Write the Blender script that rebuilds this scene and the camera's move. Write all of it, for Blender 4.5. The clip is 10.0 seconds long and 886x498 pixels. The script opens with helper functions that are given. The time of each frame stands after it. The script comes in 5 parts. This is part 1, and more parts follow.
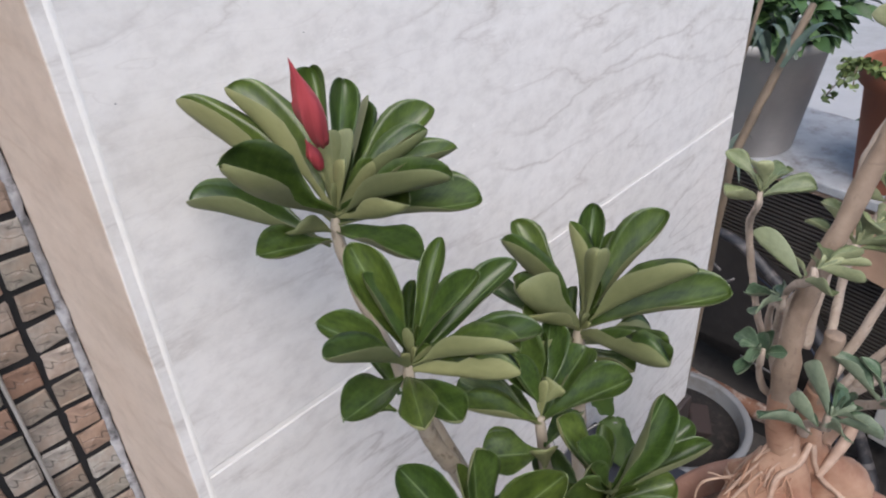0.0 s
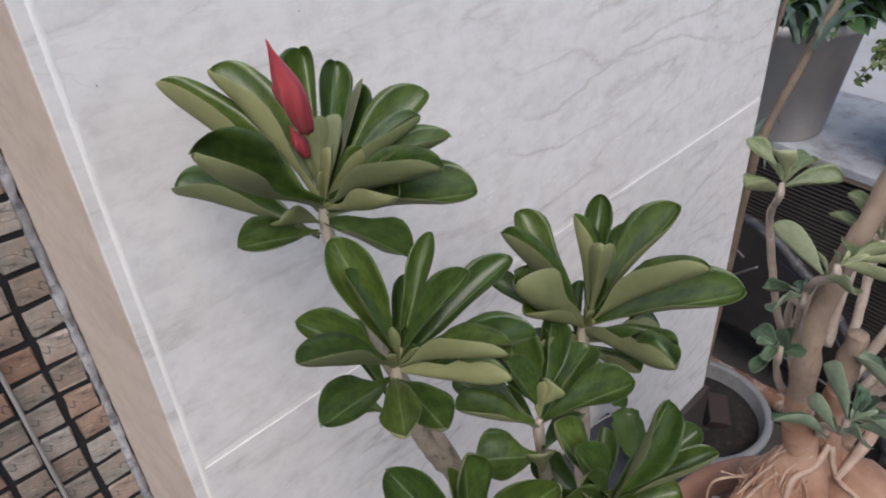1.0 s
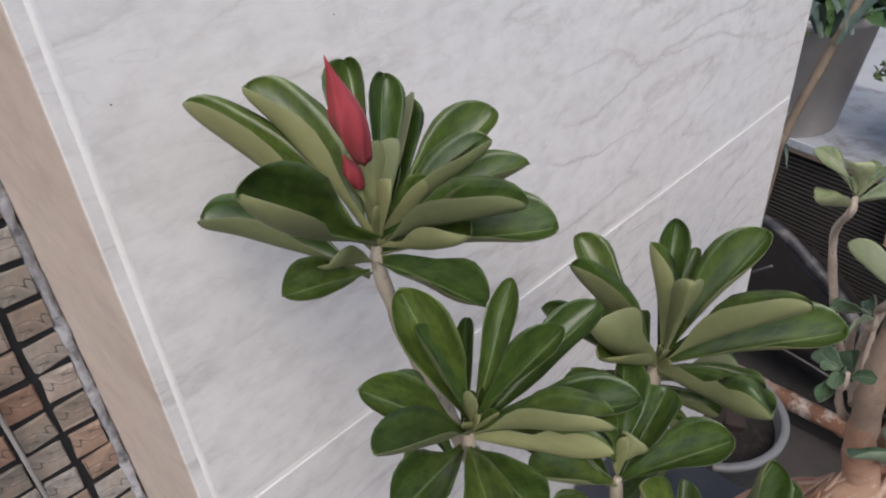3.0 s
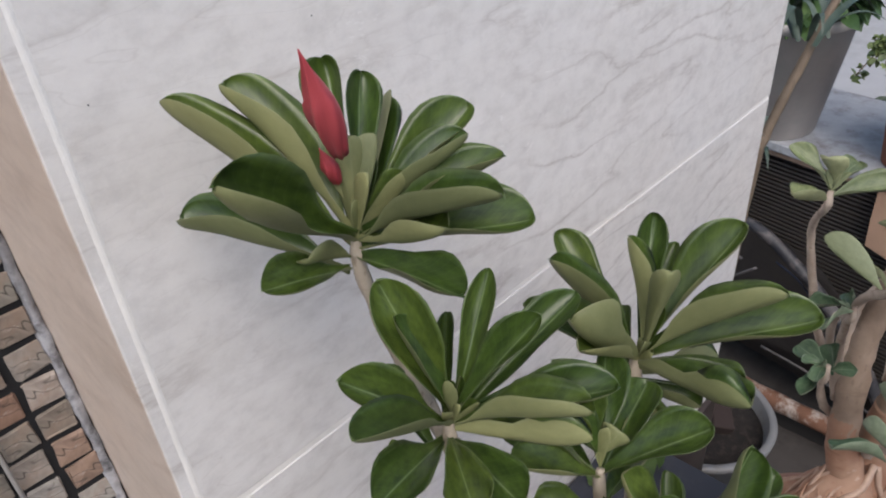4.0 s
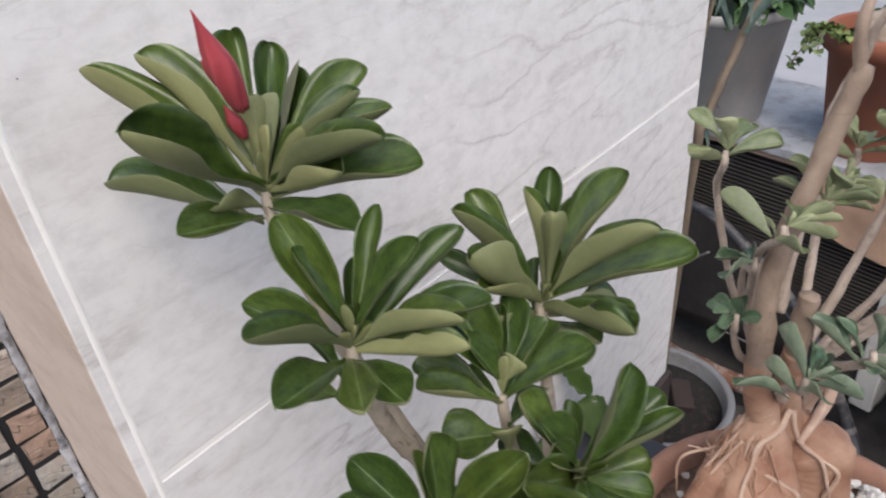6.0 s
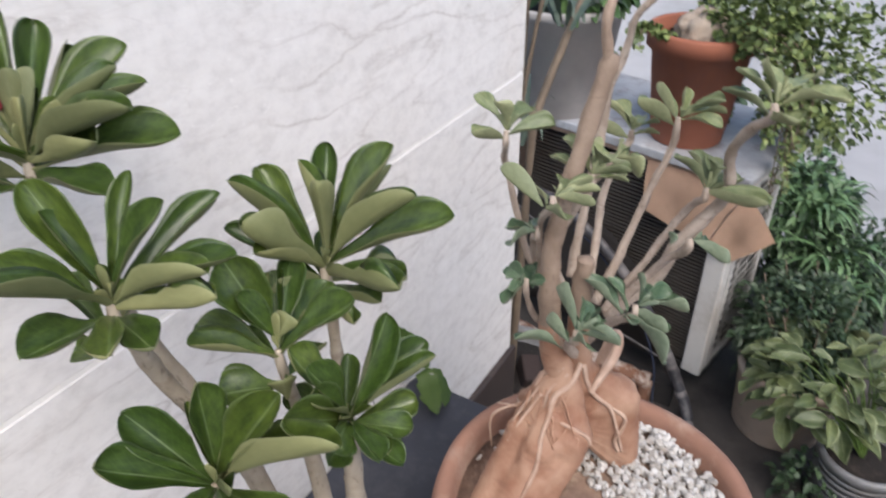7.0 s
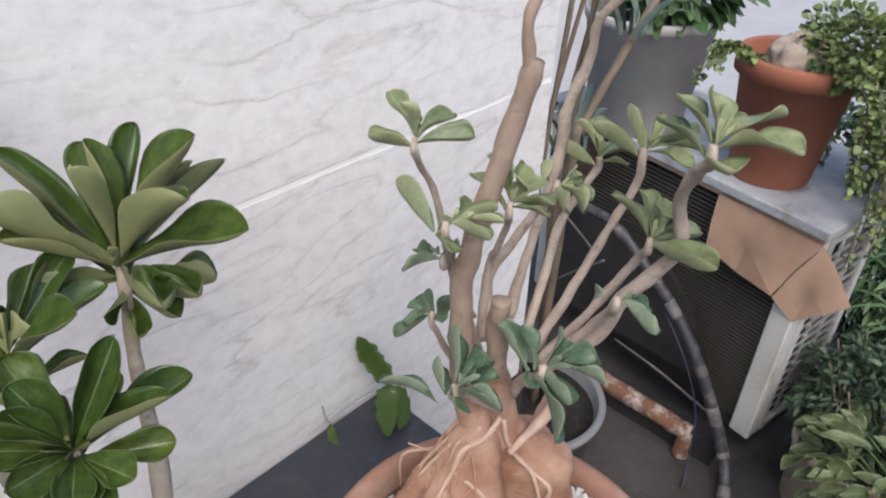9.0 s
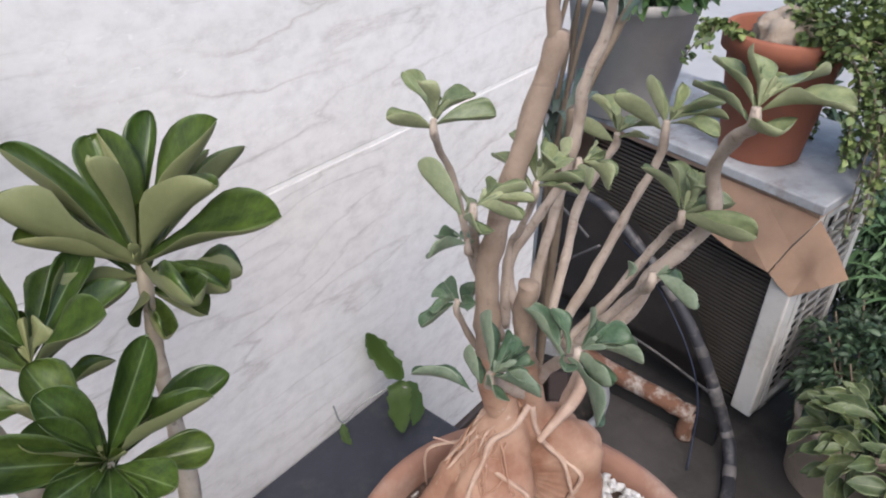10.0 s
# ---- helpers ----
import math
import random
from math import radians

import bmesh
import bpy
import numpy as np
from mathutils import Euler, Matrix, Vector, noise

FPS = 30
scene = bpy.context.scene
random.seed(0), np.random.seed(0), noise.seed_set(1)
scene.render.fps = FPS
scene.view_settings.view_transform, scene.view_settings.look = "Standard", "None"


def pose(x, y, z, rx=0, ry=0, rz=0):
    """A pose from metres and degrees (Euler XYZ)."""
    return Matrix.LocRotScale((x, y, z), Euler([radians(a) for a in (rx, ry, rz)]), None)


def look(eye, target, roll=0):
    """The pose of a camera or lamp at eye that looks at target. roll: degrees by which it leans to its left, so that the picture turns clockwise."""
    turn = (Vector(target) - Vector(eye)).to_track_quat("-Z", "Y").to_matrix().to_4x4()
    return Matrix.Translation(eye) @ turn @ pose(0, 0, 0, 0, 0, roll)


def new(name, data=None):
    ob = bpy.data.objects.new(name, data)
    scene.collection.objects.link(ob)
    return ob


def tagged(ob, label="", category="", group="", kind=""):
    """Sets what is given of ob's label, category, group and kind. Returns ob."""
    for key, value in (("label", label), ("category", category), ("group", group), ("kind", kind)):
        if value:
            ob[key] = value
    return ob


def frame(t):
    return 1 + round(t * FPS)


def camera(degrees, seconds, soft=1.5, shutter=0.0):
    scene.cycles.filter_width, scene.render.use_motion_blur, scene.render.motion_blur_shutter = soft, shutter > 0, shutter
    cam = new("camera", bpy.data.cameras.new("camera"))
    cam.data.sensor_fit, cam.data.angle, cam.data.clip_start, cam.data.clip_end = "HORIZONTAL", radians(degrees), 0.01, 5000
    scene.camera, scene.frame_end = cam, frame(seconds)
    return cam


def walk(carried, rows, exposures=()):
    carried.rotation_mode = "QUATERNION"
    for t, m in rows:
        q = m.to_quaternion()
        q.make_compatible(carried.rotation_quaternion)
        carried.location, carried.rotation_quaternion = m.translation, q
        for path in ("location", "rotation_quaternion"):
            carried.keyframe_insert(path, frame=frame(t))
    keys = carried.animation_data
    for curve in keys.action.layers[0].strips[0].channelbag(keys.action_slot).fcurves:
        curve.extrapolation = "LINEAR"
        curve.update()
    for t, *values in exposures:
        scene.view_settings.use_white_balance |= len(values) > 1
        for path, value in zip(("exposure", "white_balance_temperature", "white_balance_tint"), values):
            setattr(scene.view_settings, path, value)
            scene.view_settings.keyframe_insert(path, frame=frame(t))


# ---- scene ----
cam = camera(64.4, 10.0, 2.0, 0.5)
PATH = [
    (0, (-0.142, -0.426, 1.712), (1.064, 0.774, 0.66), -3.5),
    (0.5, (-0.117, -0.423, 1.715), (1.044, 0.788, 0.626), -2.9),
    (1, (-0.114, -0.422, 1.706), (1.023, 0.805, 0.61), -3.9),
    (1.5, (-0.113, -0.413, 1.708), (0.998, 0.843, 0.618), -4.3),
    (2, (-0.11, -0.396, 1.707), (1.009, 0.865, 0.63), -3.3),
    (2.2, (-0.106, -0.393, 1.716), (1.005, 0.888, 0.654), -4.5),
    (3.3, (-0.1, -0.347, 1.696), (1.052, 0.838, 0.57), -4.0),
    (3.5, (-0.099, -0.35, 1.696), (1.058, 0.835, 0.574), -4.2),
    (4, (-0.103, -0.362, 1.694), (1.076, 0.829, 0.603), -4.4),
    (4.5, (-0.109, -0.371, 1.697), (1.069, 0.822, 0.606), -5.9),
    (5, (-0.108, -0.372, 1.692), (1.08, 0.801, 0.59), -5.9),
    (5.2, (-0.109, -0.371, 1.69), (1.103, 0.786, 0.598), -5.5),
    (6.3, (-0.116, -0.447, 1.683), (1.129, 0.693, 0.613), -5.4),
    (6.5, (-0.113, -0.457, 1.683), (1.193, 0.577, 0.577), -3.4),
    (7, (-0.111, -0.513, 1.688), (1.307, 0.365, 0.584), -1.0),
    (7.2, (-0.09, -0.513, 1.675), (1.325, 0.318, 0.527), -0.8),
    (7.5, (-0.073, -0.536, 1.678), (1.315, 0.379, 0.566), -2.7),
    (7.8, (-0.009, -0.564, 1.668), (1.349, 0.423, 0.58), -1.6),
    (8, (0.018, -0.578, 1.671), (1.299, 0.477, 0.554), -0.4),
    (8.5, (0.059, -0.617, 1.667), (1.309, 0.526, 0.602), 1.9),
    (9, (0.075, -0.609, 1.654), (1.31, 0.505, 0.544), 1.8),
    (9.5, (0.067, -0.587, 1.644), (1.299, 0.496, 0.5), 0.5),
    (10, (0.061, -0.575, 1.634), (1.327, 0.497, 0.517), -0.1),
]
walk(cam, [(t, look(eye, target, roll)) for t, eye, target, roll in PATH], [(0, 0.78, 6500, 10), (0.5, 0.54, 6500, 10), (1.0, 0.52, 6500, 10), (2.0, 0.58, 6530, 10), (3.5, 0.50, 6608, 10), (5.2, 0.68, 6608, 10), (6.5, 0.86, 6632, 10), (7.5, 1.08, 6572, 10), (8.5, 0.92, 6548, 10), (10, 1.0, 6520, 10)])

# ---- light ----
world = bpy.data.worlds.new("World")
scene.world = world
world.use_nodes = True
wn, wl = world.node_tree.nodes, world.node_tree.links
sky = wn.new("ShaderNodeTexSky")
sky.sky_type, sky.sun_disc = "NISHITA", False
SUN_UP, SUN_TURN = 52.0, 222.0
sky.sun_elevation, sky.sun_rotation = radians(SUN_UP), radians(SUN_TURN)
sky.dust_density, sky.ozone_density, sky.air_density = 2.2, 0.9, 1.0
wl.new(sky.outputs["Color"], wn["Background"].inputs["Color"])
wn["Background"].inputs["Strength"].default_value = 0.13
sun_data = bpy.data.lights.new("sun", "SUN")
sun_data.energy, sun_data.angle, sun_data.color = 1.3, radians(50), (1.0, 0.965, 0.93)
sun = new("sun", sun_data)
# the sky's sun_rotation turns clockwise from +y
sd = Vector((math.sin(radians(SUN_TURN)) * math.cos(radians(SUN_UP)), math.cos(radians(SUN_TURN)) * math.cos(radians(SUN_UP)), math.sin(radians(SUN_UP))))
sun.matrix_world = look(sd * 10, (0, 0, 0))


# ---- materials ----
class Nodes:
    """Short hand for node materials."""

    def __init__(self, name, rough=0.6, metal=0.0):
        self.m = bpy.data.materials.new(name)
        self.m.use_nodes = True
        self.n, self.l = self.m.node_tree.nodes, self.m.node_tree.links
        self.b = self.n["Principled BSDF"]
        self.b.inputs["Roughness"].default_value = rough
        self.b.inputs["Metallic"].default_value = metal
        self.co = self.n.new("ShaderNodeTexCoord")

    def put(self, socket, to):
        self.l.new(socket, self.b.inputs[to])
        return self

    def mapped(self, scale=(1, 1, 1), turn=(0, 0, 0), space="Object"):
        m = self.n.new("ShaderNodeMapping")
        m.inputs["Scale"].default_value = scale
        m.inputs["Rotation"].default_value = turn
        self.l.new(self.co.outputs[space], m.inputs["Vector"])
        return m.outputs["Vector"]

    def noise(self, scale, vec=None, detail=4, rough=0.55, distort=0.0):
        t = self.n.new("ShaderNodeTexNoise")
        t.inputs["Scale"].default_value, t.inputs["Detail"].default_value = scale, detail
        t.inputs["Roughness"].default_value, t.inputs["Distortion"].default_value = rough, distort
        self.l.new(vec if vec is not None else self.co.outputs["Object"], t.inputs["Vector"])
        return t.outputs["Fac"]

    def ramp(self, fac, *stops):
        r = self.n.new("ShaderNodeValToRGB")
        el = r.color_ramp.elements
        while len(el) < len(stops):
            el.new(0.5)
        for e, (p, c) in zip(el, stops):
            e.position, e.color = p, (*c, 1) if len(c) == 3 else c
        self.l.new(fac, r.inputs["Fac"])
        return r.outputs["Color"]

    def mix(self, fac, a, b, kind="MIX"):
        x = self.n.new("ShaderNodeMix")
        x.data_type, x.blend_type = "RGBA", kind
        for s, v in ((x.inputs[0], fac), (x.inputs[6], a), (x.inputs[7], b)):
            if isinstance(v, (int, float)):
                s.default_value = v
            elif isinstance(v, tuple):
                s.default_value = (*v, 1)
            else:
                self.l.new(v, s)
        return x.outputs[2]

    def math(self, op, a, b=0.0, clamp=False):
        x = self.n.new("ShaderNodeMath")
        x.operation, x.use_clamp = op, clamp
        for s, v in zip(x.inputs, (a, b)):
            if isinstance(v, (int, float)):
                s.default_value = v
            else:
                self.l.new(v, s)
        return x.outputs[0]

    def bump(self, height, strength=0.3, dist=0.002):
        b = self.n.new("ShaderNodeBump")
        b.inputs["Strength"].default_value, b.inputs["Distance"].default_value = strength, dist
        self.l.new(height, b.inputs["Height"])
        self.l.new(b.outputs["Normal"], self.b.inputs["Normal"])
        return self

    def rand(self):
        return self.n.new("ShaderNodeObjectInfo").outputs["Random"]

    def island(self):
        return self.n.new("ShaderNodeNewGeometry").outputs["Random Per Island"]


def plain(name, colour, rough=0.6, scale=30.0, vary=0.25, bump=0.2, metal=0.0, dirt=None):
    """A surface of one colour with cloudy wear at two scales."""
    k = Nodes(name, rough, metal)
    big, fine = k.noise(scale * 0.15, detail=3), k.noise(scale, detail=6)
    lo, hi = tuple(c * (1 - vary) for c in colour), tuple(min(1, c * (1 + vary)) for c in colour)
    col = k.ramp(big, (0.3, lo), (0.7, hi))
    col = k.mix(0.35, col, k.ramp(fine, (0.3, lo), (0.7, hi)))
    if dirt:
        col = k.mix(k.ramp(k.noise(scale * 0.4, detail=8, rough=0.7), (0.5, (0, 0, 0)), (0.68, (1, 1, 1))), col, dirt)
    k.put(col, "Base Color").bump(fine, bump)
    return k.m


def marble(name, base, vein, streak, warm):
    """Polished marble: thin wavy veins that run nearly level, clouds and fine pitting."""
    k = Nodes(name, 0.42)
    v = k.mapped((1.0, 1.0, 4.2), (0, radians(5), 0))
    warp = k.noise(6.0, v, detail=5, rough=0.6)
    field = k.math("ADD", k.noise(1.9, v, detail=2, rough=0.4), k.math("MULTIPLY", warp, 0.22))
    rings = k.math("MULTIPLY", field, 8.5)
    saw = k.math("PINGPONG", rings, 0.5)
    line = k.ramp(saw, (0.0, (1, 1, 1)), (0.03, (0.5, 0.5, 0.5)), (0.12, (0, 0, 0)))
    fade = k.ramp(k.noise(5.0, detail=2), (0.36, (0.12, 0.12, 0.12)), (0.60, (1, 1, 1)))
    veins = k.math("MULTIPLY", line, fade)
    v2 = k.mapped((1.0, 1.0, 4.5), (0, radians(-16), 0))
    field2 = k.math("ADD", k.noise(3.3, v2, detail=2), k.math("MULTIPLY", k.noise(9.0, v2, detail=4), 0.12))
    thin = k.ramp(k.math("PINGPONG", k.math("MULTIPLY", field2, 7.0), 0.5), (0.0, (1, 1, 1)), (0.02, (0, 0, 0)))
    cloud = k.noise(3.5, v, detail=5, rough=0.6)
    col = k.ramp(cloud, (0.3, streak), (0.62, base))
    col = k.mix(k.math("MULTIPLY", k.ramp(k.noise(2.2, detail=3), (0.5, (0, 0, 0)), (0.75, (1, 1, 1))), 0.5), col, warm)
    mottle = k.noise(34.0, k.mapped((1.0, 1.0, 1.5)), detail=7, rough=0.68)
    col = k.mix(0.33, col, k.ramp(mottle, (0.32, (0.42, 0.39, 0.37)), (0.52, (0.80, 0.78, 0.77)), (0.70, (0.95, 0.94, 0.93))), "MULTIPLY")
    col = k.mix(k.math("MULTIPLY", veins, 0.54), col, vein)
    col = k.mix(k.math("MULTIPLY", thin, 0.15), col, vein)
    pit = k.noise(90.0, detail=8, rough=0.75)
    col = k.mix(k.math("MULTIPLY", k.ramp(pit, (0.60, (0, 0, 0)), (0.72, (1, 1, 1))), 0.22), col, vein)
    # short pale scuffs, here and there
    scuff = k.ramp(k.noise(70.0, k.mapped((1.0, 1.0, 2.6), (0, radians(38), 0)), detail=3, distort=1.2), (0.655, (0, 0, 0)), (0.685, (1, 1, 1)))
    scuff = k.math("MULTIPLY", scuff, k.ramp(k.noise(4.0, detail=2), (0.45, (0, 0, 0)), (0.6, (1, 1, 1))))
    col = k.mix(k.math("MULTIPLY", scuff, 0.45), col, tuple(min(1, c * 1.08) for c in base))
    k.put(col, "Base Color").bump(k.math("ADD", k.math("ADD", pit, k.math("MULTIPLY", mottle, 1.5)), k.math("ADD", scuff, k.math("MULTIPLY", veins, -0.5))), 0.28, 0.001)
    return k.m


M_MARBLE = marble("white marble", (0.88, 0.855, 0.835), (0.40, 0.35, 0.315), (0.81, 0.785, 0.76), (0.84, 0.785, 0.73))
M_BEIGE = marble("beige marble", (0.76, 0.655, 0.58), (0.50, 0.38, 0.30), (0.64, 0.54, 0.46), (0.72, 0.58, 0.48))
M_GROUT = plain("white grout", (0.88, 0.85, 0.81), 0.95, 120, 0.08, 0.4)
M_STONE_JOINT = plain("black mortar", (0.012, 0.012, 0.014), 0.9, 80, 0.4, 0.5)


def stone_material(joined=False):
    """Split stone in greys, tans and pinks, with dark cracks and pale smears of mortar."""
    k = Nodes("split stone", 0.6)
    base = k.ramp(k.island() if joined else k.rand(), (0.0, (0.26, 0.25, 0.225)), (0.18, (0.28, 0.175, 0.13)), (0.32, (0.22, 0.21, 0.185)), (0.48, (0.40, 0.27, 0.21)), (0.62, (0.42, 0.41, 0.39)), (0.8, (0.23, 0.175, 0.14)), (1.0, (0.34, 0.33, 0.30)))
    n = k.noise(45.0, detail=8, rough=0.62, distort=0.6)
    col = k.mix(0.6, base, k.ramp(n, (0.3, (0.12, 0.10, 0.09)), (0.52, (0.42, 0.40, 0.38)), (0.72, (0.72, 0.70, 0.67))), "OVERLAY")
    rust = k.ramp(k.noise(24.0, detail=4), (0.54, (0, 0, 0)), (0.68, (0.5, 0.5, 0.5)))
    col = k.mix(rust, col, (0.30, 0.19, 0.13))
    crack = k.ramp(k.noise(21.0, detail=2, distort=0.9), (0.488, (0, 0, 0)), (0.5, (1, 1, 1)), (0.512, (0, 0, 0)))
    crack = k.math("MULTIPLY", crack, k.ramp(k.noise(19.0, detail=1), (0.47, (0, 0, 0)), (0.53, (1, 1, 1))))
    col = k.mix(k.math("MULTIPLY", crack, 0.85), col, (0.03, 0.026, 0.022))
    smear = k.ramp(k.noise(48.0, k.mapped((1, 1, 2.2), (0, radians(-30), 0)), detail=6, rough=0.7), (0.60, (0, 0, 0)), (0.68, (0.75, 0.75, 0.75)))
    col = k.mix(smear, col, (0.56, 0.55, 0.53))
    k.put(col, "Base Color").bump(k.math("SUBTRACT", n, k.math("MULTIPLY", crack, 0.6)), 0.5, 0.002)
    return k.m


M_STONE, M_STONE_FAR = stone_material(), stone_material(True)
M_BEAD = plain("worn black and white mortar", (0.30, 0.30, 0.32), 0.95, 90, 0.8, 1.0, dirt=(0.03, 0.03, 0.033))
M_PLINTH = plain("brown granite", (0.050, 0.037, 0.033), 0.45, 60, 0.3, 0.1)
M_SLATE = plain("dusty dark slate", (0.030, 0.032, 0.042), 0.55, 40, 0.25, 0.15, dirt=(0.055, 0.055, 0.062))
M_TERRA = plain("weathered terracotta", (0.255, 0.135, 0.095), 0.9, 26, 0.3, 0.6, dirt=(0.36, 0.245, 0.19))
M_ORANGE = plain("orange terracotta", (0.31, 0.108, 0.062), 0.75, 18, 0.2, 0.25, dirt=(0.25, 0.10, 0.07))
M_DIRTY_POT = plain("dirty clay", (0.56, 0.44, 0.35), 0.9, 14, 0.25, 0.4, dirt=(0.28, 0.21, 0.165))
M_SOIL = plain("dark soil", (0.012, 0.009, 0.008), 0.95, 120, 0.5, 1.0, dirt=(0.04, 0.03, 0.024))
M_BARKSOIL = plain("dry root soil", (0.20, 0.13, 0.095), 0.95, 120, 0.4, 1.0, dirt=(0.32, 0.23, 0.17))
M_GREYPOT = plain("grey plastic", (0.40, 0.375, 0.36), 0.75, 16, 0.25, 0.2, dirt=(0.36, 0.36, 0.345))
M_BUCKET = plain("pale grey plastic", (0.195, 0.195, 0.20), 0.5, 22, 0.12, 0.08, dirt=(0.13, 0.115, 0.10))
M_WHITE = plain("white enamel", (0.50, 0.485, 0.465), 0.45, 18, 0.1, 0.05, dirt=(0.35, 0.32, 0.29))
M_FIN = plain("dark fin metal", (0.055, 0.047, 0.042), 0.55, 30, 0.25, 0.1)
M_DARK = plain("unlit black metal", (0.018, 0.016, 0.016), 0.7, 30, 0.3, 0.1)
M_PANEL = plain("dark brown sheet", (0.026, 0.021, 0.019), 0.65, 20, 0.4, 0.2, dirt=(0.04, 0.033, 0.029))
M_TOP = plain("grey weathered sheet", (0.32, 0.325, 0.34), 0.55, 18, 0.5, 0.6, dirt=(0.15, 0.115, 0.095))
M_CARD = plain("brown cardboard", (0.45, 0.30, 0.215), 0.85, 26, 0.12, 0.15, dirt=(0.40, 0.265, 0.19))
M_HOSE = plain("black pipe lagging", (0.030, 0.030, 0.036), 0.55, 34, 0.4, 0.8, dirt=(0.17, 0.15, 0.145))
M_TAPE = plain("worn grey tape", (0.115, 0.105, 0.105), 0.7, 30, 0.5, 0.8, dirt=(0.035, 0.035, 0.040))
M_BLUE = plain("blue cable", (0.014, 0.020, 0.042), 0.6)
M_RUST = plain("rusted flaking paint", (0.16, 0.075, 0.045), 0.85, 45, 0.4, 0.8, dirt=(0.48, 0.43, 0.39))
# near floor: real dirt and the shade below the plants share this dark colour
M_FLOOR = plain("dirty shaded cement floor", (0.045, 0.039, 0.036), 0.8, 16, 0.45, 0.4, dirt=(0.022, 0.019, 0.017))
M_PALE = plain("pale stone paving", (0.37, 0.365, 0.37), 0.6, 4, 0.16, 0.1, dirt=(0.30, 0.295, 0.29))
M_PLASTER = plain("pale plaster", (0.62, 0.60, 0.57), 0.9, 5, 0.06, 0.2)
M_CANE = plain("brown cane", (0.16, 0.12, 0.085), 0.8, 60, 0.3, 0.4)
M_BRICK = plain("dark brown block", (0.032, 0.020, 0.018), 0.85, 40, 0.25, 0.4)
M_ROCK = plain("cream rock", (0.42, 0.34, 0.27), 0.85, 40, 0.4, 1.0, dirt=(0.20, 0.12, 0.075))
M_STRING = plain("grey wire", (0.30, 0.29, 0.28), 0.5, 60)


def bark(name, a, b, spot, scale=1.0, scarred=0.22):
    k = Nodes(name, 0.7)
    n = k.noise(40 * scale, detail=6, rough=0.65)
    rings = k.noise(55 * scale, k.mapped((0.35, 0.35, 1.6)), detail=4)
    col = k.mix(0.5, k.ramp(n, (0.36, a), (0.64, b)), k.ramp(k.noise(11.0, detail=3), (0.38, a), (0.6, b)))
    col = k.mix(k.ramp(rings, (0.60, (0, 0, 0)), (0.70, (0.45, 0.45, 0.45))), col, spot)
    scars = k.ramp(k.noise(210 * scale, k.mapped((1, 1, 0.55)), detail=2, rough=0.4), (0.62, (0, 0, 0)), (0.72, (1, 1, 1)))
    col = k.mix(k.math("MULTIPLY", scars, scarred), col, tuple(c * 0.6 for c in spot))
    k.put(col, "Base Color").bump(k.math("SUBTRACT", k.math("ADD", n, rings), k.math("MULTIPLY", scars, scarred)), 0.55, 0.0018)
    return k.m


M_BARK = bark("tan bark", (0.19, 0.132, 0.095), (0.35, 0.262, 0.202), (0.15, 0.10, 0.07))
M_PALE_BARK = bark("pale pinkish-tan bark", (0.30, 0.25, 0.19), (0.49, 0.42, 0.34), (0.22, 0.16, 0.115), 1.2, 0.5)
M_CAUDEX = bark("smooth orange-tan caudex", (0.205, 0.084, 0.046), (0.425, 0.270, 0.188), (0.14, 0.060, 0.036), 0.6, 0.0)
M_ROOT = bark("thin tan root", (0.31, 0.19, 0.135), (0.53, 0.385, 0.30), (0.30, 0.17, 0.115))

M_TWIG = bark("pale pinkish twig bark", (0.29, 0.225, 0.18), (0.50, 0.415, 0.35), (0.22, 0.155, 0.115), 1.3, 0.4)
M_FIBRE = bark("rust-brown fibre", (0.28, 0.14, 0.085), (0.45, 0.27, 0.185), (0.14, 0.06, 0.035))


def leaf_material(name, dark, light, rib, rough, margin=0.26, inner=0.462):
    """A leaf's face: a pale rib along the middle, clouded green, faint side veins."""
    k = Nodes(name, rough)
    uv = k.n.new("ShaderNodeSeparateXYZ")
    k.l.new(k.co.outputs["UV"], uv.inputs[0])
    across = k.math("ABSOLUTE", k.math("SUBTRACT", uv.outputs[1], 0.5))
    width = k.math("MULTIPLY_ADD", uv.outputs[0], -0.028)
    width.node.inputs[2].default_value = 0.042
    mid = k.math("SUBTRACT", 1.0, k.math("DIVIDE", across, width), True)
    side = k.math("PINGPONG", k.math("ADD", k.math("MULTIPLY", uv.outputs[0], 13.0), k.math("MULTIPLY", across, -7.0)), 0.5)
    side = k.math("MULTIPLY", k.ramp(side, (0.0, (1, 1, 1)), (0.12, (0, 0, 0))), 0.05)
    col = k.ramp(k.noise(7.0, detail=5, rough=0.6), (0.3, dark), (0.70, light))
    tone = k.n.new("ShaderNodeHueSaturation")
    k.l.new(col, tone.inputs["Color"])
    k.l.new(k.math("MULTIPLY_ADD", k.rand(), 0.5), tone.inputs["Value"])
    tone.inputs["Value"].links[0].from_node.inputs[2].default_value = 0.75
    k.l.new(k.math("MULTIPLY_ADD", k.rand(), -0.03), tone.inputs["Hue"])
    tone.inputs["Hue"].links[0].from_node.inputs[2].default_value = 0.51
    col = k.mix(side, tone.outputs[0], rib)
    col = k.mix(k.math("MULTIPLY", mid, 0.5), col, rib)
    rim = k.ramp(across, (inner, (0, 0, 0)), (0.495, (margin, margin, margin)))
    col = k.mix(rim, col, rib)
    k.put(col, "Base Color").bump(k.math("ADD", k.noise(160.0, detail=3), k.math("MULTIPLY", side, 3.0)), 0.05, 0.0006)
    return k.m


